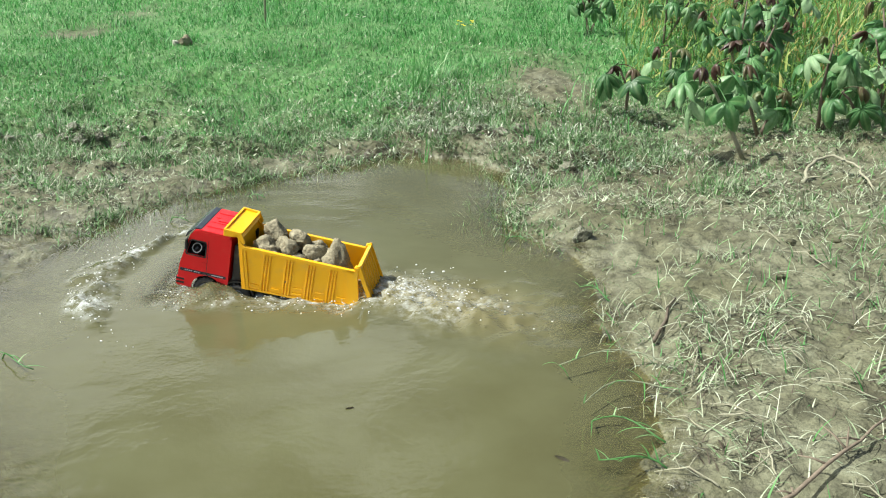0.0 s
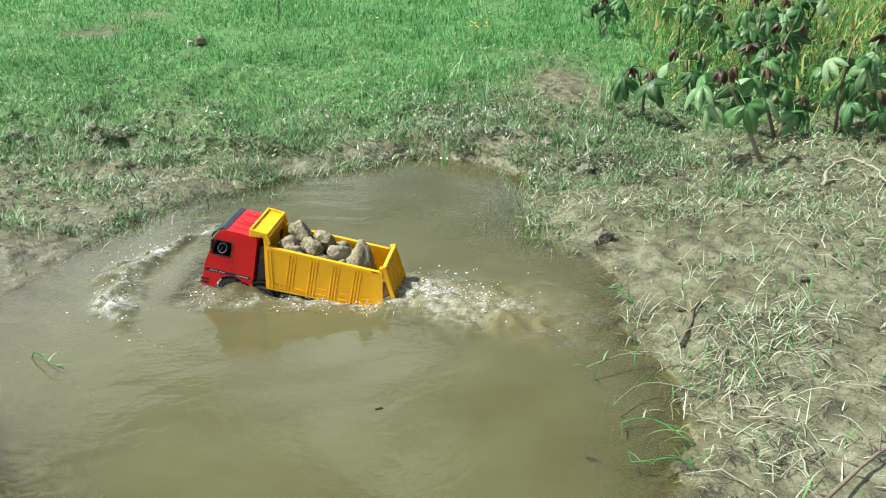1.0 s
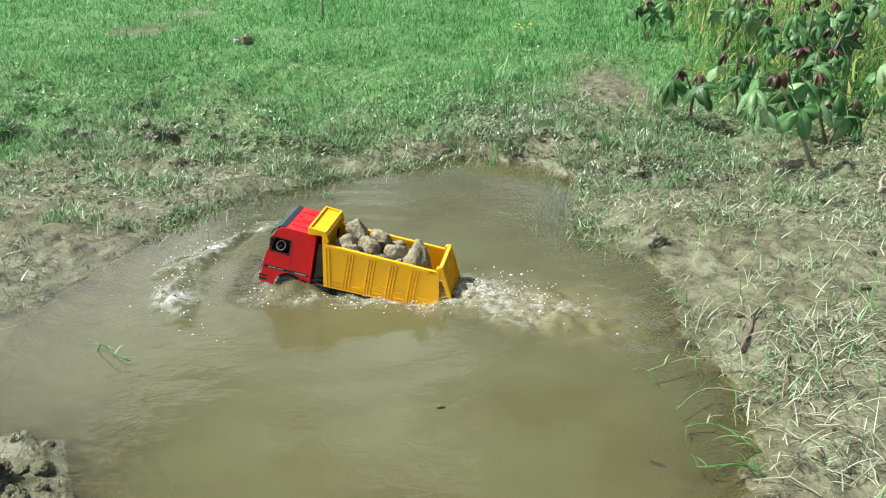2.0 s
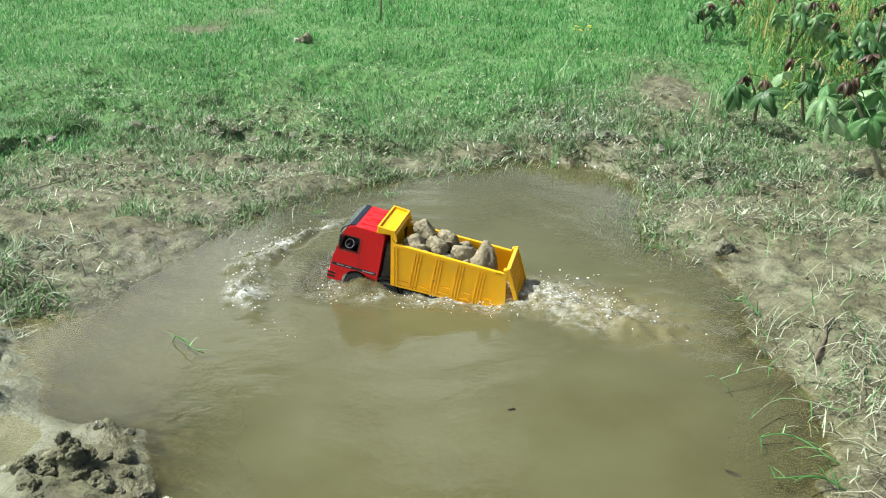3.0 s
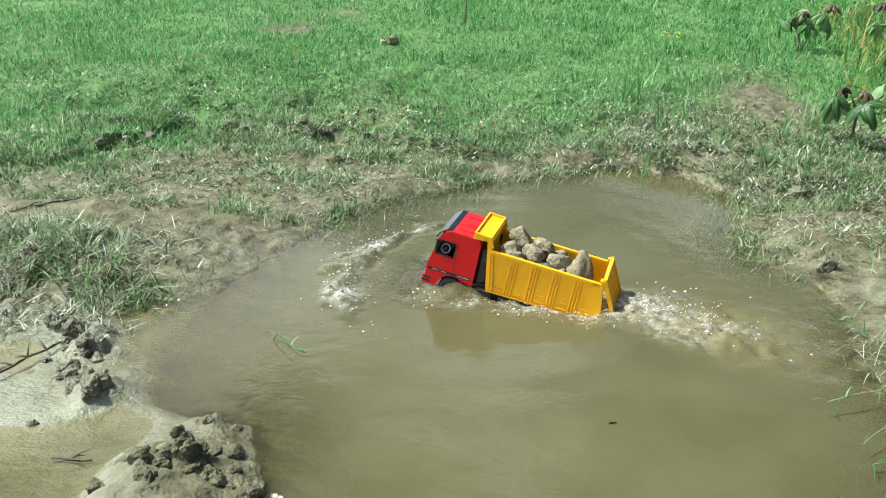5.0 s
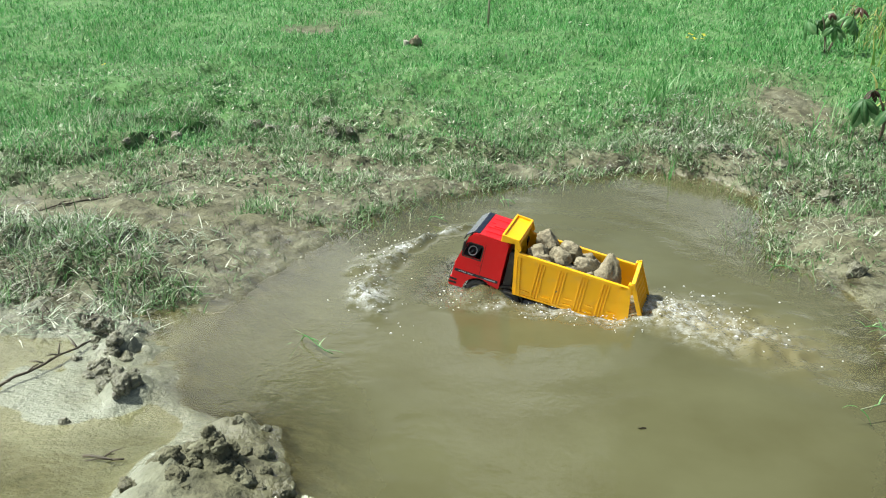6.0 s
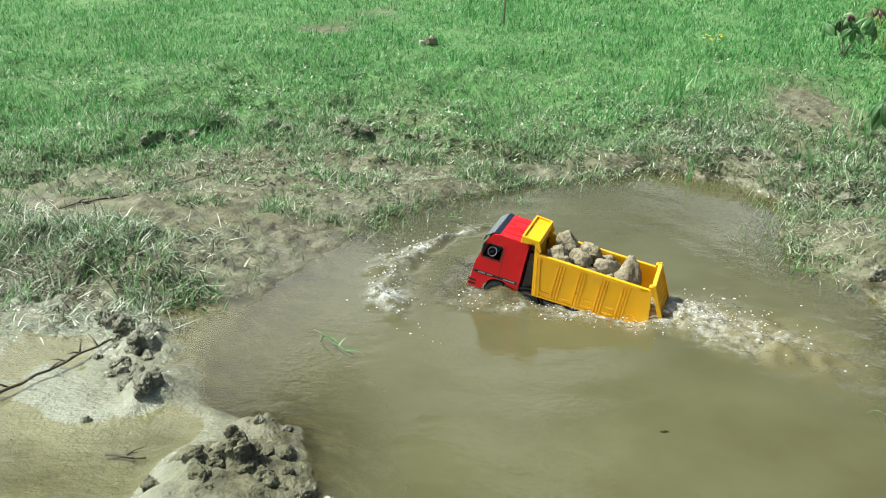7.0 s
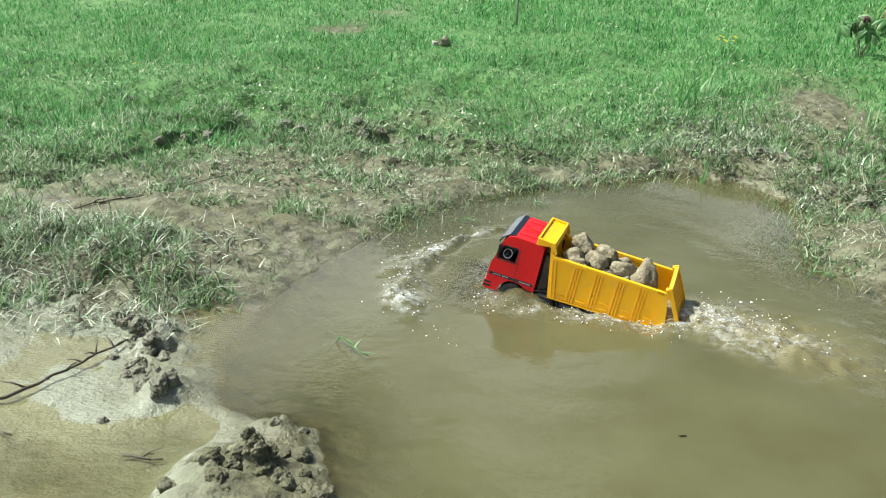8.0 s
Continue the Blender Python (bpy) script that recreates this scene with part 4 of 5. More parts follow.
def build_clods():
    top = [(-0.026, 0.030, 0.092, 0.026, 0.024, 0.023), (-0.040, -0.032, 0.106, 0.026, 0.024, 0.026), (-0.050, 0.046, 0.086, 0.020, 0.018, 0.024),
           (-0.086, 0.026, 0.096, 0.029, 0.026, 0.026), (-0.103, -0.034, 0.098, 0.028, 0.024, 0.022), (-0.070, 0.058, 0.080, 0.017, 0.012, 0.015),
           (-0.124, 0.044, 0.082, 0.024, 0.020, 0.018), (-0.153, 0.006, 0.092, 0.033, 0.028, 0.025), (-0.166, 0.048, 0.076, 0.022, 0.018, 0.017), (-0.150, -0.048, 0.080, 0.024, 0.020, 0.02)]
    low = [(-0.030, 0.030), (-0.034, -0.034), (-0.092, 0.034), (-0.098, -0.034), (-0.155, 0.034), (-0.160, -0.034), (-0.215, -0.036)]
    rng = random.Random(5)
    for i, (x, y) in enumerate(low):
        ob = new("earth_clod", clod_mesh("earth_clod", (0.038, 0.038, 0.042), 60 + i, EARTH, 0, 3))
        ob.matrix_world = TRUCK @ pose(x, y, 0.043, 0, 0, rng.uniform(0, 360))
        tagged(ob, "dry grey-brown earth clod at the bottom of the dump bed", "earth clod", "clods in the dump bed")
    for i, (x, y, z, a, b, c) in enumerate(top):
        ob = new("earth_clod", clod_mesh("earth_clod", (a * 1.22, b * 1.22, c * 1.2), 20 + i, EARTH))
        ob.matrix_world = TRUCK @ pose(x, y, z + 0.012, rng.uniform(-15, 15), rng.uniform(-15, 15), rng.uniform(-40, 40))
        tagged(ob, "dry grey-brown earth clod heaped in the dump bed", "earth clod", "clods in the dump bed")
    big = new("earth_clod", clod_mesh("earth_clod", (0.050, 0.054, 0.070), 47, EARTH, 0.45))
    big.matrix_world = TRUCK @ pose(-0.212, 0.016, 0.074, 0, 4, 20)
    tagged(big, "large pointed dry earth clod at the bed's tail", "earth clod", "clods in the dump bed")


build_clods()


# ---- splashes ----
def build_splash():
    rng = random.Random(9)
    bm = bmesh.new()
    for i in range(420):
        which = rng.random()
        if which < 0.45:
            a = rng.gauss(-0.25, 0.45)
            r = rng.gauss(0.365, 0.035)
            u, v, h = 0.05 + r * math.cos(a), 0.06 + r * math.sin(a) / 0.8, abs(rng.gauss(0, 0.014))
        elif which < 0.7:
            u, v, h = rng.uniform(-0.28, 0.2), -0.10 - abs(rng.gauss(0, 0.045)), abs(rng.gauss(0, 0.006))
        else:
            b = abs(rng.gauss(0, 0.16))
            u, v, h = -0.30 - b, rng.gauss(0, 0.07) - 0.33 * b, abs(rng.gauss(0, 0.012))
        s = rng.uniform(0.0006, 0.0016) * (1.5 if rng.random() < 0.1 else 1)
        p = Vector((TRUCK_AT.x + HEAD.x * u + SIDE.x * v, TRUCK_AT.y + HEAD.y * u + SIDE.y * v, WATER + 0.004 + h))
        g = bmesh.ops.create_icosphere(bm, subdivisions=1, radius=s, matrix=Matrix.Translation(p) @ Matrix.Diagonal((rng.uniform(0.8, 2.2), rng.uniform(0.8, 1.6), rng.uniform(0.7, 1.2), 1)))
    for f in bm.faces:
        f.smooth = True
    me = bpy.data.meshes.new("splash_droplets")
    bm.to_mesh(me)
    bm.free()
    # the near-white base colour paints glints onto the drops
    drop, tree, bsdf, _ = material("glint_white_drop")
    bsdf.inputs["Base Color"].default_value = (0.75, 0.76, 0.74, 1)
    bsdf.inputs["Roughness"].default_value = 0.03
    bsdf.inputs["IOR"].default_value = 1.33
    me.materials.append(drop)
    tagged(new("splash_droplets", me), "small droplets with painted white glint round the wading truck", "splash", kind="stuff")


build_splash()


# ---- broad-leaved shrubs with red young leaves ----
# the palest green stop paints the leaves' sheen into their colour
LEAF_GREEN = plant_material("shrub_leaf_green", [(0.0, (0.035, 0.10, 0.033)), (0.5, (0.085, 0.215, 0.07)), (1.0, (0.25, 0.37, 0.20))], 0.40, 0.28, True, 1.0)
LEAF_RED = plant_material("shrub_leaf_red", [(0.0, (0.030, 0.020, 0.016)), (0.45, (0.075, 0.035, 0.026)), (0.75, (0.09, 0.10, 0.04)), (1.0, (0.14, 0.17, 0.08))], 0.42, 0.25, True, 0.8)
STEM = grainy("shrub_stem", (0.055, 0.04, 0.03), (0.17, 0.135, 0.095), 45.0, 0.75, 0.5, 0.002)
PALESTEM = grainy("pale_dry_stem", (0.15, 0.145, 0.10), (0.36, 0.345, 0.25), 50.0, 0.8, 0.5, 0.002)


def leaf_mesh(name, lobes, length, width, droop, seed, mat):
    """A palmate leaf: one blade cut into pointed lobes, each folded at its midrib, drooping to the tips; the stalk comes in from -x."""
    rng = random.Random(seed)
    bm = bmesh.new()
    gap = 74.0 if lobes < 4 else 52.0
    rows, per, marks = 6, 8, []
    sizes = [length * (1.0 - 0.20 * abs(k - (lobes - 1) / 2) / max(1, (lobes - 1) / 2)) * rng.uniform(0.92, 1.08) for k in range(lobes)]
    bends = [droop * rng.uniform(0.7, 1.2) for _ in range(lobes)]
    mid = bm.verts.new((0, 0, 0))
    old = None
    for j in range(lobes * per + 1):
        k = min(j // per, lobes - 1)
        off = (j - k * per) / per - 0.5
        turn = radians((k - (lobes - 1) / 2 + off) * gap)
        edge = 1 - abs(off) * 2
        inner = 0 < j < lobes * per
        reach = sizes[k] * (0.46 * inner + (1 - 0.46 * inner) * edge ** (0.50 if width > 0.35 else 0.62))
        bend = bends[k]
        if edge == 0 and inner:
            bend = (bends[k] + bends[max(k - 1, 0)]) / 2
        row, rho, z, tilt = [mid], 0.0, 0.0, 0.05
        for r in range(1, rows + 1):
            tilt += bend / rows * (0.5 + 0.9 * r / rows)
            rho += reach / rows * math.cos(tilt)
            z -= reach / rows * math.sin(tilt)
            lift = 0.42 * rho * abs(math.sin(off * radians(gap))) + 0.02 * length * math.sin(5.0 * r / rows + seed + j) * (1 - edge)
            v = bm.verts.new((rho * math.cos(turn), rho * math.sin(turn), z + lift))
            if abs(off) < 1e-6:
                marks.append(v)
            row.append(v)
        if old:
            bm.faces.new((mid, old[1], row[1]))
            for r in range(1, rows):
                bm.faces.new((old[r], old[r + 1], row[r + 1], row[r]))
        old = row
    tube([(-0.62 * length, 0, 0.02 * length), (-0.3 * length, 0, 0.05 * length), (0, 0, 0)], [0.0022, 0.0018, 0.0016], 5, bm)
    bm.verts.index_update()
    ribs = [v.index for v in marks]
    for f in bm.faces:
        f.smooth = True
    me = bpy.data.meshes.new(name)
    bm.to_mesh(me)
    bm.free()
    values = np.zeros(len(me.vertices), np.float32)
    values[ribs] = 1.0
    me.attributes.new("rib", "FLOAT", "POINT").data.foreach_set("value", values)
    me.materials.append(mat)
    return me


GREEN_LEAVES = [leaf_mesh("leaf", n, 0.128, 0.37, d, 70 + i, LEAF_GREEN) for i, (n, d) in enumerate(((3, 1.2), (3, 1.5), (5, 1.1), (3, 1.0), (3, 1.3), (5, 1.3)))]
RED_LEAVES = [leaf_mesh("leaf", n, 0.088, 0.34, d, 90 + i, LEAF_RED) for i, (n, d) in enumerate(((3, 1.7), (5, 1.3), (3, 2.1)))]


def ground_z(x, y):
    return float(land(np.array([x]), np.array([y]))[0][0])


def build_shrub(x, y, tips, leaves, seed, bare_stem=False, size=1.0):
    """A shrub rooted at x, y: one limb to each tip (dx, dy, height) with a rosette of leaves about its end."""
    rng = random.Random(seed)
    z = ground_z(x, y)
    shrub = new("broadleaf_shrub")
    shrub.location = (x, y, z - 0.01)
    tagged(shrub, "low shrub with drooping green and dark red lobed leaves", "shrub", "shrubs beside the pond")
    for dx, dy, h in tips:
        mid = Vector((dx * 0.4 + rng.uniform(-0.02, 0.02), dy * 0.4, h * 0.55))
        tip = Vector((dx, dy, h))
        part("stem", tube([(0, 0, 0), tuple(mid * 0.5), tuple(mid), tuple((mid + tip) / 2 + Vector((0, 0, 0.01))), tuple(tip)], [0.008 * size, 0.0072 * size, 0.0062 * size, 0.005 * size, 0.0035 * size], 7), PALESTEM if bare_stem else STEM, shrub, flat=False)
        for k in range(leaves):
            red = k >= leaves - (1 if seed % 2 else 2)
            a = k * 137.5 + rng.uniform(-25, 25)
            f = 1.0 - 0.75 * (1 - k / leaves) * (0 if red else 1)
            at = mid + (tip - mid) * f
            reach = (0.055 if red else rng.uniform(0.06, 0.10)) * size
            leaf = new("leaf", rng.choice(RED_LEAVES if red else GREEN_LEAVES))
            leaf.parent = shrub
            pitch = rng.uniform(-30, 30) if red else rng.uniform(-5, 65)
            off = Vector((math.cos(radians(a)) * reach, math.sin(radians(a)) * reach, 0.02 * size if red else rng.uniform(-0.015, 0.03)))
            leaf.matrix_basis = Matrix.Translation(at + off) @ pose(0, 0, 0, 0, 0, a) @ pose(0, 0, 0, rng.uniform(-38, 38), pitch, 0) @ Matrix.Diagonal((size * rng.uniform(0.7, 1.15), size * rng.uniform(0.55, 1.0), size * rng.uniform(0.7, 1.2), 1))
    return shrub


def build_shrubs():
    build_shrub(1.06, 3.10, [(-0.19, -0.05, 0.32)], 8, 1, True)
    build_shrub(0.77, 3.78, [(-0.04, -0.05, 0.20)], 7, 2)
    build_shrub(1.00, 3.86, [(-0.05, -0.05, 0.27)], 6, 14)
    build_shrub(1.23, 3.45, [(-0.15, -0.05, 0.28), (0.03, 0.02, 0.17)], 6, 12)
    build_shrub(1.46, 3.46, [(-0.01, -0.06, 0.36), (0.13, 0.0, 0.27)], 7, 13)
    build_shrub(1.58, 3.30, [(-0.14, -0.05, 0.17)], 6, 3)
    build_shrub(1.32, 3.90, [(-0.03, -0.05, 0.27), (0.12, 0.1, 0.34)], 6, 4)
    build_shrub(1.82, 3.74, [(-0.08, -0.05, 0.31), (0.10, -0.05, 0.26), (0.0, 0.1, 0.42)], 7, 5)
    build_shrub(2.15, 4.0, [(-0.1, 0, 0.42), (0.1, -0.05, 0.33)], 7, 6)
    build_shrub(1.42, 4.35, [(0.0, 0.0, 0.40), (-0.15, 0.0, 0.33)], 7, 7)
    build_shrub(1.80, 4.82, [(-0.10, -0.05, 0.36), (-0.19, -0.05, 0.32), (0.12, 0.0, 0.42)], 7, 8)
    build_shrub(0.91, 5.74, [(-0.06, -0.05, 0.23), (0.10, 0.05, 0.26)], 6, 9)
    build_shrub(1.25, 5.2, [(0.0, 0.0, 0.32), (0.15, 0.0, 0.28)], 6, 10)
    build_shrub(2.35, 4.7, [(0.0, 0.0, 0.5), (0.2, 0.0, 0.42)], 7, 11)


build_shrubs()
# browns are dry leaves; the darkest stop paints the thicket's shaded gaps
WEED = plant_material("yellow_green_weed", [(0.0, (0.03, 0.07, 0.02)), (0.4, (0.09, 0.22, 0.045)), (0.7, (0.22, 0.33, 0.08)), (0.85, (0.40, 0.40, 0.13)), (1.0, (0.30, 0.18, 0.09))], 0.5, 0.35)


def build_weeds():
    def keep(x, y, d):
        return np.clip(smooth(0.78, 1.1, x - 0.10 * (y - 4.0)) * smooth(3.85, 4.3, y) * (0.55 + 0.8 * fbm(x * 4, y * 4, 61)) + 0.35 * smooth(1.1, 1.5, x) * smooth(3.5, 3.8, y), 0, 1)
    x, y, z, d = scatter(26000, 0.6, 4.6, 3.5, 7.5, keep, 1.0)
    n = len(x)
    w = blade_mesh("weed_thicket", x, y, z + rnd(n, 0.0, 0.14), rnd(n, 0.05, 0.15), rnd(n, 0.006, 0.016), rnd(n, 0.0, 1.3), rnd(n, 0.0, 1.2), WEED, 3)
    tagged(w, "dense yellow-green weeds with dry leaves behind the shrubs", "weeds", kind="stuff")
    x, y, z, d = scatter(5200, 0.6, 4.6, 3.6, 7.5, keep, 1.0)
    n = len(x)
    w = blade_mesh("weed_stalks", x, y, z, rnd(n, 0.12, 0.30), 0.005, rnd(n, 0.0, 0.35), rnd(n, 0.0, 0.5), WEED, 3)
    tagged(w, "upright weed stalks, green and straw-coloured", "weeds", kind="stuff")


build_weeds()


# ---- tufts, straw and sprigs ----
def blade_shape(name, lean, curl, mat):
    """One blade a metre long, rooted at its origin, bowing towards +x."""
    bm = bmesh.new()
    rows, px, pz, segs = [], 0.0, 0.0, 5
    for k in range(segs + 1):
        w = 0.021 * (1 - (k / segs) ** 1.7) + 0.0008
        rows.append((bm.verts.new((px, -w, pz)), bm.verts.new((px + 0.006, 0, pz)), bm.verts.new((px, w, pz))))
        a = lean + curl * (k + 0.5) / segs
        px, pz = px + math.sin(a) / segs, pz + math.cos(a) / segs
    for a, b in zip(rows, rows[1:]):
        bm.faces.new((a[0], a[1], b[1], b[0]))
        bm.faces.new((a[1], a[2], b[2], b[1]))
    for f in bm.faces:
        f.smooth = True
    me = bpy.data.meshes.new(name)
    bm.to_mesh(me)
    bm.free()
    me.materials.append(mat)
    return me


TUFT_BLADE = plant_material("tuft_blade", [(0.0, (0.05, 0.16, 0.045)), (0.6, (0.10, 0.29, 0.08)), (1.0, (0.34, 0.46, 0.26))], 0.42, 0.3, True)
BLADES = [blade_shape("blade", a, c, TUFT_BLADE) for a, c in ((0.05, 0.3), (0.15, 0.7), (0.3, 1.0), (0.45, 1.3), (0.1, 1.6))]


def tuft(x, y, count, height, spread):
    """A tuft whose blades are parts of their own."""
    rng = random.Random(int(x * 1000) * 31 + int(y * 1000))
    z = ground_z(x, y)
    ob = new("grass_tuft")
    ob.location = (x, y, z - 0.004)
    tagged(ob, "tall tuft of fresh green grass blades on the silted bank", "grass", "grass tufts on the bank")
    for k in range(count):
        a, r, l = rng.uniform(0, 360), spread * math.sqrt(rng.random()), height * rng.uniform(0.45, 1.05)
        b = rng.uniform(0, 2 * math.pi)
        blade = new("blade", rng.choice(BLADES))
        blade.parent = ob
        dx, dy = r * math.cos(b), r * math.sin(b)
        blade.matrix_basis = pose(dx, dy, ground_z(x + dx, y + dy) - z, rng.uniform(-8, 8), rng.uniform(-8, 8), a) @ Matrix.Diagonal((l, max(l, 0.05) * rng.uniform(0.55, 1.15), l, 1))


def build_tufts():
    for x, y, c, h, s in ((-0.10, 4.15, 34, 0.21, 0.07), (0.0, 4.35, 30, 0.19, 0.08), (0.12, 3.80, 26, 0.17, 0.05), (0.02, 3.66, 14, 0.14, 0.03), (0.33, 3.22, 16, 0.16, 0.04),
                          (0.55, 3.60, 26, 0.14, 0.10), (0.70, 3.50, 24, 0.13, 0.08), (0.62, 3.92, 22, 0.15, 0.09), (0.45, 3.35, 22, 0.10, 0.09), (-0.32, 3.42, 10, 0.09, 0.02), (0.22, 3.45, 16, 0.12, 0.05),
                          (0.80, 3.30, 22, 0.09, 0.10), (0.58, 3.05, 22, 0.08, 0.08), (0.95, 2.85, 20, 0.07, 0.12), (0.70, 2.75, 20, 0.06, 0.12), (1.15, 2.25, 16, 0.09, 0.08), (1.22, 1.95, 18, 0.10, 0.08),
                          (0.85, 1.50, 12, 0.08, 0.05), (0.72, 1.85, 10, 0.09, 0.05), (0.98, 1.75, 14, 0.08, 0.06), (-1.30, 2.55, 10, 0.06, 0.05), (-1.6, 1.85, 16, 0.08, 0.10), (-1.45, 1.75, 16, 0.07, 0.08), (-1.78, 1.9, 16, 0.09, 0.10)):
        tuft(x, y, c, h, s)
    spots = [(0.10, 3.42, 0.11), (0.28, 3.36, 0.10), (-0.06, 3.44, 0.10), (0.42, 3.22, 0.10), (0.55, 3.28, 0.12), (0.74, 3.08, 0.13), (-0.2, 3.52, 0.12), (0.2, 3.62, 0.13), (0.44, 3.02, 0.08), (0.52, 2.86, 0.08), (0.36, 2.80, 0.06), (0.85, 2.65, 0.10),
             (-1.73, 1.89, 0.13), (-1.54, 1.76, 0.12), (-1.42, 1.80, 0.10), (-1.30, 1.70, 0.09), (-1.62, 1.60, 0.07), (-1.85, 1.78, 0.12), (-1.22, 1.72, 0.06), (-1.5, 1.95, 0.12), (-1.68, 2.02, 0.12), (-1.95, 1.95, 0.14), (-2.1, 2.1, 0.14),
             (-1.98, 3.35, 0.14), (-1.7, 3.30, 0.14), (-2.2, 3.15, 0.14), (-1.45, 3.25, 0.12)]
    xs, ys = [], []
    for x, y, s in spots:
        n = int(36000 * s * s) + 60
        a, r = rnd(n, 0, 2 * np.pi), s * np.sqrt(rnd(n, 0, 1))
        xs.append(x + r * np.cos(a))
        ys.append(y + r * np.sin(a))
    x, y = np.concatenate(xs), np.concatenate(ys)
    n = len(x)
    mat = blade_mesh("matted_grass", x, y, land(x, y)[0], rnd(n, 0.025, 0.08), rnd(n, 0.0018, 0.0048), rnd(n, 0.2, 1.5), rnd(n, 0.0, 1.6), SILTED, 4)
    tagged(mat, "matted clumps of silt-grey and green grass by the mud", "grass", kind="stuff")


build_tufts()


def build_straw():
    def keep_right(x, y, d):
        return np.clip((d > -0.02) * smooth(0.2, 0.35, x) * (0.14 + 0.8 * smooth(-0.05, 0.30, fbm(x * 5, y * 5, 71))) * (1 - 0.9 * spot(x, y, 0.62, 1.88, 0.28, 0.10)), 0, 1)
    x, y, z, d = scatter(9500, 0.25, 1.75, 0.9, 3.05, keep_right)
    n = len(x)
    s = blade_mesh("dry_straw", x, y, z + 0.004, rnd(n, 0.025, 0.085), rnd(n, 0.0013, 0.0030), rnd(n, 0.2, 1.4), rnd(n, 0.4, 2.2), STRAW, 5)
    tagged(s, "pale dry grass stems lying tangled on the mud", "straw", kind="stuff")
    x, y, z, d = scatter(3200, 0.25, 1.75, 0.9, 3.05, keep_right)
    n = len(x)
    s = blade_mesh("green_sprigs", x, y, z, rnd(n, 0.025, 0.075), rnd(n, 0.002, 0.004), rnd(n, 0.1, 1.2), rnd(n, 0.0, 1.0), FRESH, 3)
    tagged(s, "thin green grass sprigs growing through the mud", "grass", kind="stuff")
    x, y, z, d = scatter(9000, 0.2, 1.8, 0.9, 3.2, keep_right)
    n = len(x)
    s = blade_mesh("dead_rootlets", x, y, z + 0.002, rnd(n, 0.015, 0.05), rnd(n, 0.0014, 0.003), rnd(n, 1.1, 1.6), rnd(n, -0.2, 0.5), DARKROOT, 3)
    tagged(s, "dark dead rootlets and stalks on the mud", "debris", kind="stuff")

    heaps = ((0.58, 1.60, 0.11), (0.68, 1.72, 0.10), (0.50, 1.45, 0.08), (0.95, 1.55, 0.14), (0.84, 1.36, 0.10), (0.47, 1.22, 0.08), (0.74, 1.20, 0.10), (1.06, 1.82, 0.12), (0.62, 2.45, 0.10), (0.95, 2.30, 0.13), (0.45, 2.62, 0.07), (1.25, 2.55, 0.13))
    # dark roots share each heap's place and also paint the shade beneath it
    for name, dense, wide, mat, label in (("straw_tangle", 8500, (0.0016, 0.0034), STRAW, "tangled heaps of pale dry grass on the mud"), ("root_tangle", 4500, (0.0015, 0.0032), DARKROOT, "dark roots and stalks, also standing in for shade under the straw heaps")):
        a = [(cx + rr * sx, cy + rr * sy) for cx, cy, rr in heaps for sx, sy in np.random.normal(0, 0.55, (int(dense * rr * rr) + 20, 2))]
        x, y = np.array(a).T
        z, d = land(x, y)
        n = len(x)
        g = blade_mesh(name, x, y, np.maximum(z, WATER) + rnd(n, 0.0, 0.012), rnd(n, 0.03, 0.08), rnd(n, *wide), rnd(n, 0.7, 1.5), rnd(n, 0.0, 1.6), mat, 5)
        tagged(g, label, "straw", kind="stuff")

    def keep_left(x, y, d):
        return np.clip((d > 0.0) * (0.12 + 0.9 * smooth(0.0, 0.25, fbm(x * 6, y * 6, 73))) * (1 - smooth(1.7, 1.55, y)), 0, 1)
    x, y, z, d = scatter(9000, -2.6, -0.3, 1.55, 3.4, keep_left)
    n = len(x)
    s = blade_mesh("bank_stubble", x, y, z, rnd(n, 0.015, 0.055), rnd(n, 0.0016, 0.0036), rnd(n, 0.3, 1.4), rnd(n, 0.0, 0.9), SILTED, 3)
    tagged(s, "sparse grey-green grass stubble on the bare bank", "grass", kind="stuff")
    x, y, z, d = scatter(4500, -2.6, -0.3, 1.55, 3.4, keep_left)
    n = len(x)
    s = blade_mesh("bank_rootlets", x, y, z + 0.002, rnd(n, 0.02, 0.06), rnd(n, 0.0014, 0.003), rnd(n, 1.0, 1.6), rnd(n, -0.2, 0.5), DARKROOT, 3)
    tagged(s, "dark dead runners and rootlets on the bank", "debris", kind="stuff")

    def keep_edge(x, y, d):
        return np.clip(smooth(-0.16, -0.04, d) * smooth(0.06, 0.0, d) * smooth(2.1, 2.4, y) * 0.8, 0, 1)
    x, y, z, d = scatter(24000, -1.2, 0.4, 2.1, 3.4, keep_edge)
    n = len(x)
    s = blade_mesh("shore_sprigs", x, y, np.maximum(z, WATER - 0.015), rnd(n, 0.02, 0.065), rnd(n, 0.0016, 0.0036), rnd(n, 0.2, 1.5), rnd(n, 0.0, 1.2), SILTED, 3)
    tagged(s, "drowned grass sprigs standing in the shallows", "grass", kind="stuff")


build_straw()


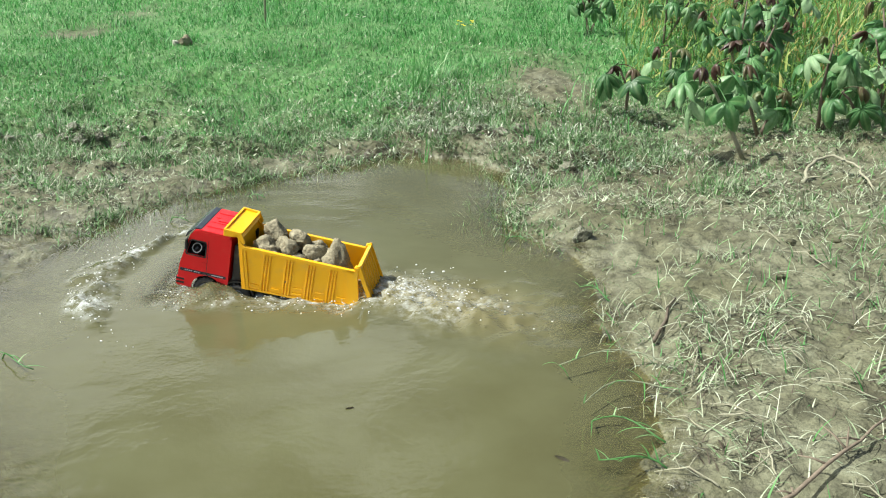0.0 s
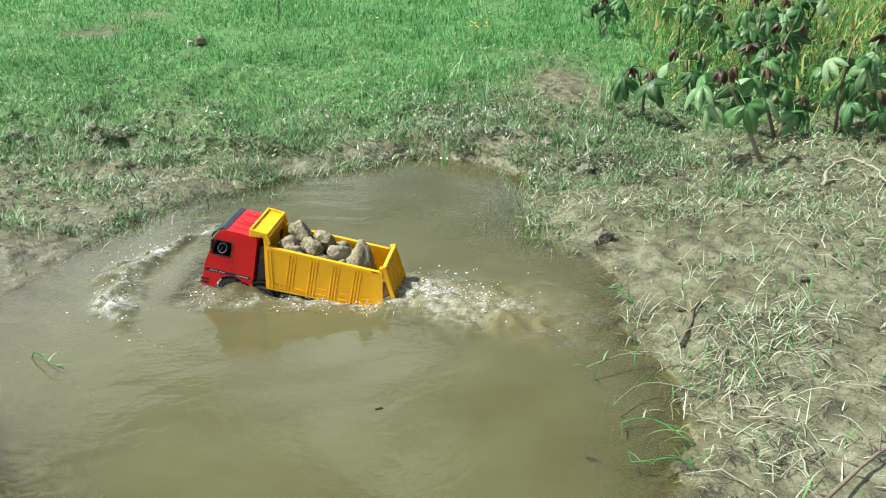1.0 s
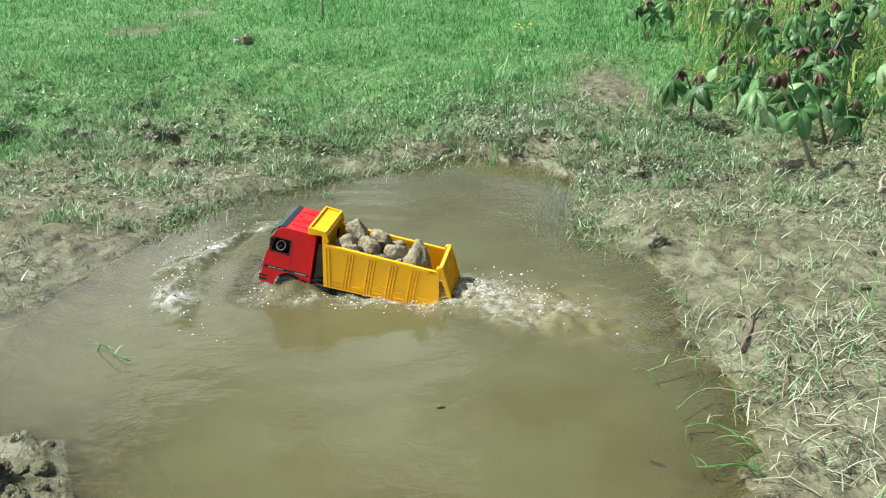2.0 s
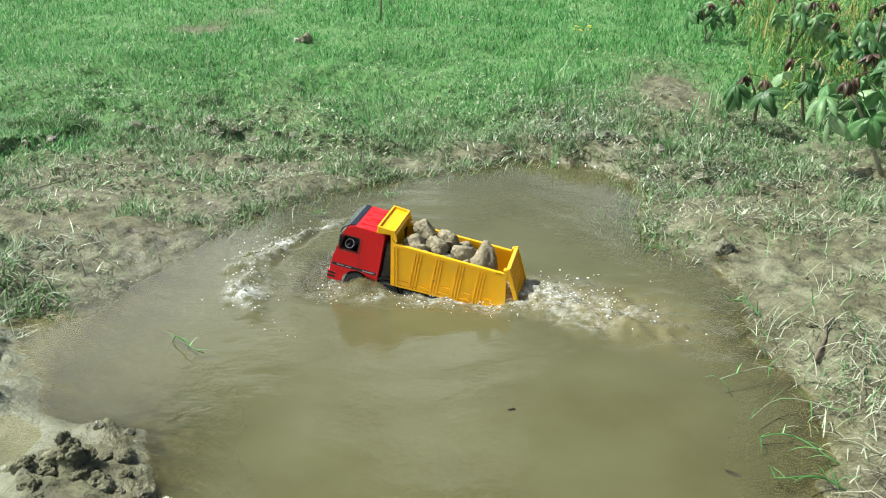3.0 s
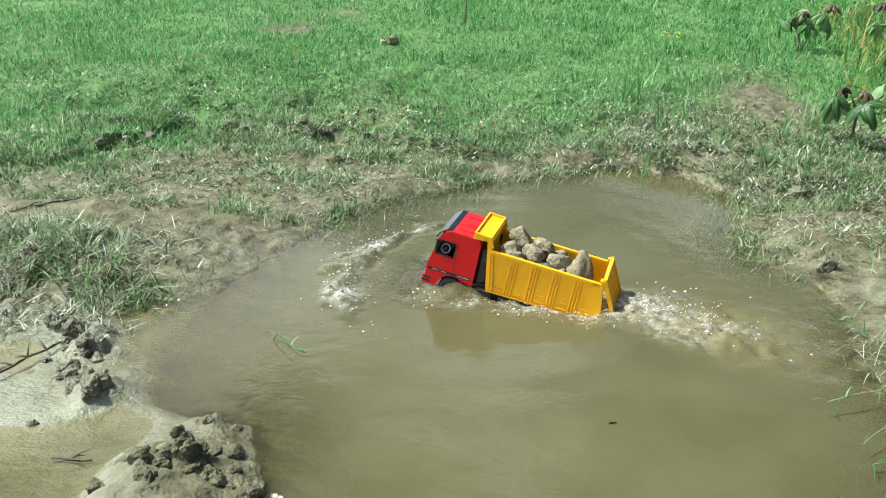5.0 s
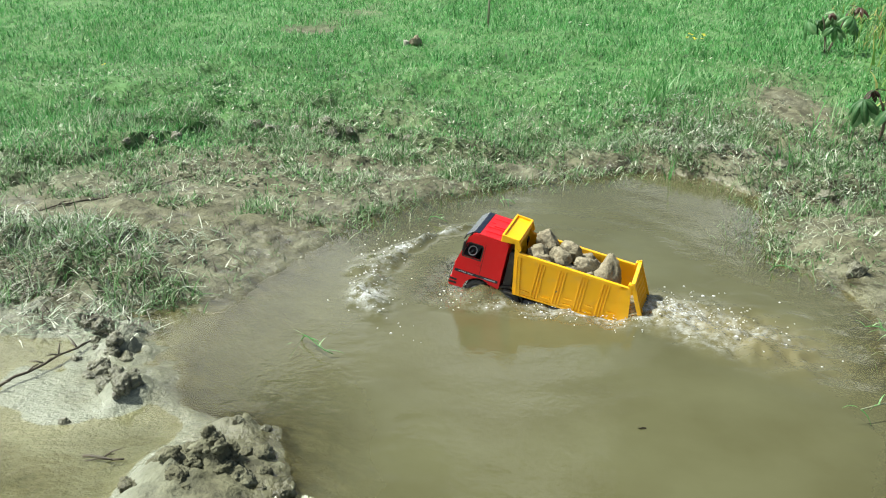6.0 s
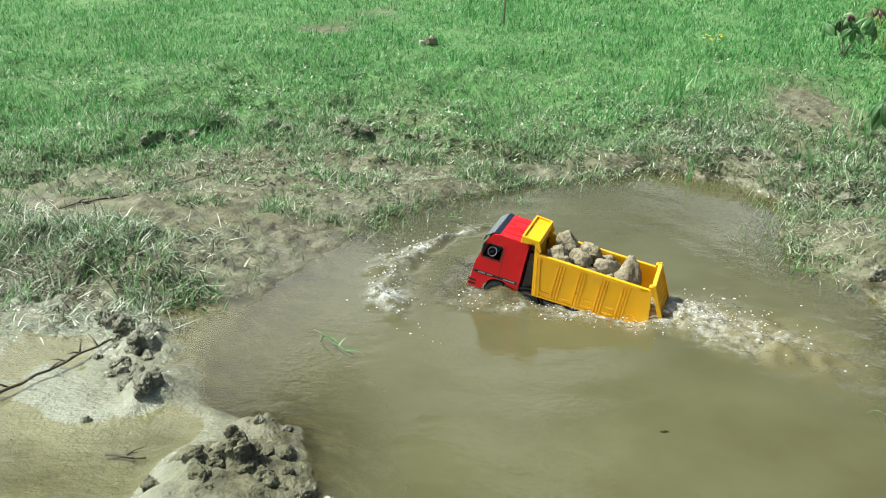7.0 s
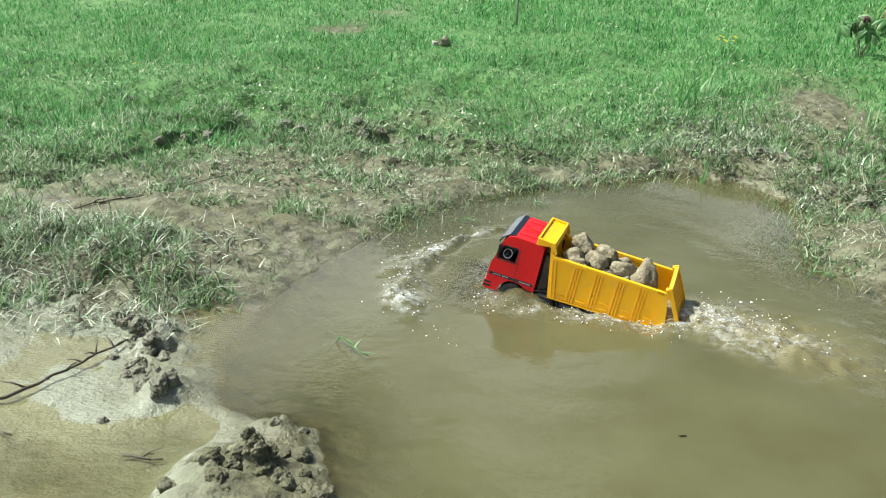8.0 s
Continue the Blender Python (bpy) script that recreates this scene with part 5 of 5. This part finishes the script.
# ---- single things ----
def runner(name, points, radius, mat, label, category, twigs=0, seed=0, group=""):
    """A creeping stalk, root or branch along points of the plan (x, y, height over the ground), with short side twigs."""
    rng = random.Random(seed)
    pts = [Vector((x, y, ground_z(x, y) + h)) for x, y, h in points]
    line = []
    for a, b in zip(pts, pts[1:]):
        for k in range(4):
            p = a.lerp(b, k / 4)
            line.append(p + Vector((rng.uniform(-1, 1), rng.uniform(-1, 1), rng.uniform(-0.3, 0.6))) * radius * 1.2)
    line.append(pts[-1])
    n = len(line)
    ob = part(name, tube([tuple(p) for p in line], [radius * (1.0 - 0.6 * i / n) for i in range(n)], 7), mat, None, flat=False)
    for k in range(twigs):
        p = line[rng.randrange(1, n - 1)]
        a, r = rng.uniform(0, 2 * math.pi), rng.uniform(0.015, 0.045)
        q = p + Vector((math.cos(a) * r, math.sin(a) * r, rng.uniform(0.0, 0.5) * r))
        part("twig", tube([tuple(p), tuple((p + q) / 2 + Vector((0, 0, 0.003))), tuple(q)], [radius * 0.5, radius * 0.4, radius * 0.2], 5), mat, ob, flat=False)
    return tagged(ob, label, category, group)


def build_sticks():
    runner("broken_stick", [(0.42, 1.61, 0.006), (0.50, 1.79, 0.010)], 0.0045, STEM, "short broken brown stick on the mud bank", "stick", 1, 1)
    runner("dry_root", [(0.42, 1.02, 0.01), (0.56, 1.13, 0.02), (0.72, 1.27, 0.025)], 0.0042, grainy("red_brown_root", (0.10, 0.075, 0.055), (0.24, 0.19, 0.14), 60.0, 0.8), "long red-brown dry root across the mud", "root", 6, 2)
    runner("arched_root", [(1.13, 2.72, 0.0), (1.18, 2.80, 0.045), (1.26, 2.84, 0.060), (1.30, 2.74, 0.040), (1.29, 2.58, 0.0)], 0.0065, PALESTEM, "pale dry root arching over the mud", "root", 4, 3)
    runner("fallen_branch", [(-1.50, 1.12, 0.008), (-1.35, 1.20, 0.012), (-1.31, 1.31, 0.012), (-1.27, 1.46, 0.010)], 0.0042, DARKROOT, "thin dark thorny branch lying on wet mud", "branch", 16, 4)
    runner("fallen_branch", [(-1.95, 2.0, 0.004), (-1.84, 2.22, 0.004), (-1.76, 2.33, 0.004), (-1.57, 2.66, 0.002)], 0.0026, DARKROOT, "thin dark twig lying along the bare bank", "branch", 12, 5)
    runner("fallen_branch", [(-1.36, 1.12, 0.006), (-1.27, 1.10, 0.010)], 0.003, DARKROOT, "short dark twig on the wet mud flat", "branch", 3, 6)
    runner("fallen_branch", [(-1.06, 1.10, 0.006), (-0.99, 1.10, 0.010)], 0.003, DARKROOT, "short dark twig in the shallow puddle", "branch", 3, 7)
    rng = random.Random(31)
    for k in range(26):
        x, y = rng.uniform(0.40, 1.05), rng.uniform(1.05, 1.75)
        a, l = rng.uniform(0, 2 * math.pi), rng.uniform(0.05, 0.13)
        runner("straw_runner", [(x, y, 0.004), (x + 0.5 * l * math.cos(a), y + 0.5 * l * math.sin(a), 0.018), (x + l * math.cos(a), y + l * math.sin(a) , 0.004)], 0.0017, PALESTEM, "pale dry grass runner bowed over the mud", "runner", 3, 100 + k, "dry runners on the bank")
    for k in range(16):
        x, y = rng.uniform(0.75, 1.5), rng.uniform(1.7, 2.9)
        a, l = rng.uniform(0, 2 * math.pi), rng.uniform(0.06, 0.16)
        runner("straw_runner", [(x, y, 0.004), (x + 0.5 * l * math.cos(a), y + 0.5 * l * math.sin(a), 0.02), (x + l * math.cos(a), y + l * math.sin(a), 0.004)], 0.0018, PALESTEM, "pale dry grass runner bowed over the mud", "runner", 3, 200 + k, "dry runners on the bank")
    stake = part("stake", tube([(-1.20, 6.25, ground_z(-1.20, 6.25) - 0.02), (-1.195, 6.25, 0.38), (-1.18, 6.25, 0.58)], [0.009, 0.008, 0.007], 8), PALESTEM, None, flat=False)
    tagged(stake, "thin pale wooden stake leaning in the meadow", "stake")


build_sticks()


def water_sprig(x, y, reach, seed, label, mat=None):
    """A drowned runner that wanders out over the water, with narrow leaves at its nodes."""
    rng = random.Random(seed)
    z = ground_z(x, y)
    sprig = new("water_sprig")
    sprig.location = (x, y, z)
    tagged(sprig, label, "grass")
    top = max(WATER - z, 0.0)
    line, side = [], Vector((-reach[1], reach[0], 0))
    for k in range(8):
        f = k / 7
        line.append(Vector((reach[0] * f, reach[1] * f, min(top * f * 4, top) + 0.004 + 0.014 * math.sin(2.6 * f))) + side * 0.18 * math.sin(4 * f + seed))
    part("runner", tube([tuple(p) for p in line], [0.0017 - 0.0001 * k for k in range(8)], 6), mat or FRESH, sprig, flat=False)
    for k in range(9):
        p = line[rng.randrange(1, 8)]
        a = rng.uniform(0, 360)
        leaf = new("leaf", rng.choice(BLADES))
        leaf.parent = sprig
        l = rng.uniform(0.02, 0.05)
        leaf.matrix_basis = Matrix.Translation(p) @ pose(0, 0, 0, 0, 0, a) @ pose(0, 0, 0, 0, rng.uniform(10, 75), 0) @ Matrix.Diagonal((l, 0.07, l, 1))


def build_sprigs():
    water_sprig(-0.90, 1.58, (0.13, -0.03), 1, "green grass sprig standing out of the pond")
    water_sprig(0.37, 1.30, (-0.12, 0.03), 2, "green grass sprig reaching from the bank into water")
    water_sprig(0.44, 1.52, (-0.22, 0.02), 3, "pale runner with green leaves reaching into the water", STRAW)
    water_sprig(0.42, 1.44, (-0.18, -0.05), 9, "pale runner with green leaves reaching into the water", STRAW)
    water_sprig(0.34, 1.18, (-0.09, 0.04), 4, "thin drowned runner with green leaves by the bank")
    water_sprig(0.16, 2.30, (0.06, -0.04), 5, "small green sprig in the shallows")
    water_sprig(-0.62, 2.68, (0.07, 0.0), 6, "small green sprig in the shallows")
    water_sprig(-0.80, 2.45, (0.08, 0.0), 7, "small green sprig in the shallows")
    water_sprig(0.38, 1.86, (-0.07, 0.05), 8, "small green sprig at the muddy edge")
    x, y = -0.065, 3.16
    reed = blade_mesh("reed", np.array([x, x + 0.003, x - 0.004, x + 0.006]), np.array([y] * 4), np.array([WATER - 0.02] * 4), np.array([0.17, 0.10, 0.07, 0.05]), 0.008, np.array([0.03, 0.12, 0.2, 0.3]), np.array([0.1, 0.2, 0.3, 0.2]), FRESH, 4)
    tagged(reed, "lone upright green reed standing in shallow water", "reed")


build_sprigs()
PALE = grainy("pale_stone", (0.26, 0.25, 0.20), (0.46, 0.45, 0.38), 40.0, 0.8)
PETAL_Y = plant_material("yellow_petal", [(0.0, (0.70, 0.55, 0.02)), (1.0, (0.80, 0.72, 0.10))], 0.6, 0.2)
PETAL_W = plant_material("white_petal", [(0.0, (0.45, 0.48, 0.36)), (1.0, (0.62, 0.64, 0.54))], 0.6, 0.2)


def lump(name, x, y, size, seed, mat, label, category, group="", sink=0.35, sharp=0.0, rough=1.6):
    ob = new(name, clod_mesh(name, size, seed, mat, sharp, 4, rough))
    ob.location = (x, y, ground_z(x, y) + size[2] * (0.75 - sink))
    ob.rotation_euler = (0, 0, seed * 1.7)
    return tagged(ob, label, category, group)


def build_lumps():
    rng = random.Random(12)
    lump("stone", 0.865, 3.12, (0.028, 0.02, 0.022), 3, PALE, "small pale stone on the mud bank", "stone")
    lump("earth_clod", -1.50, 5.33, (0.042, 0.036, 0.04), 4, EARTH, "grey-brown earth clod lying in the meadow", "earth clod")
    lump("stone", -1.545, 5.30, (0.022, 0.02, 0.03), 5, PALE, "pale stone beside a clod in the meadow", "stone")
    lump("earth_clod", 0.37, 2.27, (0.035, 0.025, 0.022), 6, WETEARTH, "dark wet clod at the water's edge", "earth clod", sink=0.3)
    for k in range(64):
        x, y = -0.835 + rng.gauss(0, 0.048), 1.085 + rng.gauss(0, 0.032)
        s = rng.choice((0.008, 0.010, 0.013, 0.016, 0.020, 0.024))
        lump("mud_lump", x, y, (s, s * 0.85, s * 0.75), rng.randrange(999), MUD, "wet grey mud lump on a low mound", "mud lump", "lumps on the mud mound", 0.95, 0.0, 1.7)
    for k in range(50):
        f = rng.random()
        x, y = -1.09 - 0.22 * f + rng.gauss(0, 0.022), 1.26 + 0.30 * f + rng.gauss(0, 0.03)
        s = rng.choice((0.007, 0.010, 0.013, 0.016, 0.020, 0.024))
        lump("mud_lump", x, y, (s, s * 0.8, s * 0.78), rng.randrange(999), WETEARTH, "dark wet mud lump at the flat's crumbled edge", "mud lump", "lumps along the flat", 0.92, 0.0, 1.7)
    for x, y, s in ((-1.15, 1.18, 0.012), (-0.845, 1.225, 0.014), (-0.80, 1.232, 0.011)):
        lump("mud_lump", x, y, (s, s * 0.8, s * 0.78), rng.randrange(999), WETEARTH, "small wet mud lump by the water", "mud lump", "", 0.8, 0.0, 1.8)
    for k in range(30):
        f = rng.random()
        x, y = -2.06 + 1.0 * f + rng.gauss(0, 0.02), 2.62 + 0.72 * min(1.0, 5.0 * f) + rng.gauss(0, 0.02)
        s = rng.uniform(0.012, 0.030)
        lump("mud_lump", x, y, (s, s * 0.8, s * 0.8), rng.randrange(999), WETEARTH, "dark earth lump in the eroded bank edge", "mud lump", "lumps in the bank", 0.5, 0.0, 1.8)
    for x, y in ((0.06, 3.33), (0.14, 3.36), (0.22, 3.30), (0.32, 3.22), (0.42, 2.96), (0.48, 2.90), (-0.04, 3.38), (0.29, 3.30)):
        lump("mud_lump", x, y, (0.035, 0.028, 0.026), rng.randrange(999), WETEARTH, "dark mud lump in the undercut bank", "mud lump", "lumps in the bank", 0.5, 0.0, 2.0)
    for k in range(46):
        x, y = rng.uniform(0.42, 1.3), rng.uniform(1.05, 2.6)
        s = rng.uniform(0.006, 0.014)
        lump("mud_lump", x, y, (s, s * 0.9, s * 0.7), k, MUD, "small grey mud crumb on the bank", "mud lump", "mud crumbs on the bank", 0.6)


build_lumps()


def flower(x, y, h, count, spread, petal, label):
    """A few flower heads on thin stalks."""
    rng = random.Random(int(1000 * x) + 7)
    z = ground_z(x, y)
    plant = new("flowering_weed")
    plant.location = (x, y, z)
    tagged(plant, label, "flower")
    for k in range(count):
        dx, dy, hh = rng.uniform(-spread, spread), rng.uniform(-spread, spread), h * rng.uniform(0.8, 1.1)
        part("stalk", tube([(dx * 0.3, dy * 0.3, -0.01), (dx, dy, hh)], [0.0018, 0.0012], 5), FRESH, plant, flat=False)
        bm = bmesh.new()
        c = Vector((dx, dy, hh))
        for j in range(7):
            a = 2 * math.pi * j / 7
            d, s = Vector((math.cos(a), math.sin(a), 0.6)), Vector((-math.sin(a), math.cos(a), 0)) * (0.004 if h > 0.05 else 0.002)
            r = 0.011 if h > 0.05 else 0.006
            bm.faces.new([bm.verts.new(c), bm.verts.new(c + d * r * 0.6 + s), bm.verts.new(c + d * r), bm.verts.new(c + d * r * 0.6 - s)])
        part("blossom", bm, petal, plant)


def build_flowers():
    flower(0.13, 5.35, 0.10, 9, 0.05, PETAL_Y, "cluster of small yellow flowers in the meadow")
    flower(-0.57, 6.05, 0.08, 6, 0.06, PETAL_W, "pale flower heads in the meadow")
    flower(-0.66, 1.05, 0.024, 2, 0.010, PETAL_W, "small white-flowered weed at the mound's edge")
    flower(0.32, 4.62, 0.05, 3, 0.03, PETAL_W, "pale small leaves in the bank grass")
    flower(-2.9, 4.2, 0.05, 3, 0.03, PETAL_Y, "small yellow flower in short grass")
    flower(-0.42, 4.4, 0.04, 4, 0.05, PETAL_W, "pale flower heads in the bank grass")


build_flowers()


# ---- flakes that float on the pond ----
def build_flakes():
    bark = grainy("dark_leaf_flake", (0.03, 0.025, 0.015), (0.09, 0.075, 0.04), 80.0, 0.6)
    for x, y, l, a in ((-0.165, 1.40, 0.008, 10), (0.19, 1.24, 0.014, -40)):
        bm = bmesh.new()
        ring = [bm.verts.new((l * math.cos(t), 0.35 * l * math.sin(t) * (1 - 0.4 * math.cos(t)), 0.0012 * math.sin(2 * t))) for t in [2 * math.pi * k / 10 for k in range(10)]]
        mid = bm.verts.new((0, 0, 0.0018))
        for k in range(10):
            bm.faces.new((ring[k], ring[(k + 1) % 10], mid))
        bmesh.ops.solidify(bm, geom=bm.faces[:], thickness=0.0006)
        flake = part("leaf_flake", bm, bark, None)
        flake.matrix_basis = pose(x, y, WATER + 0.0012, 0, 0, a)
        tagged(flake, "tiny dark dead leaf floating on the pond", "leaf", "floating flakes")


build_flakes()
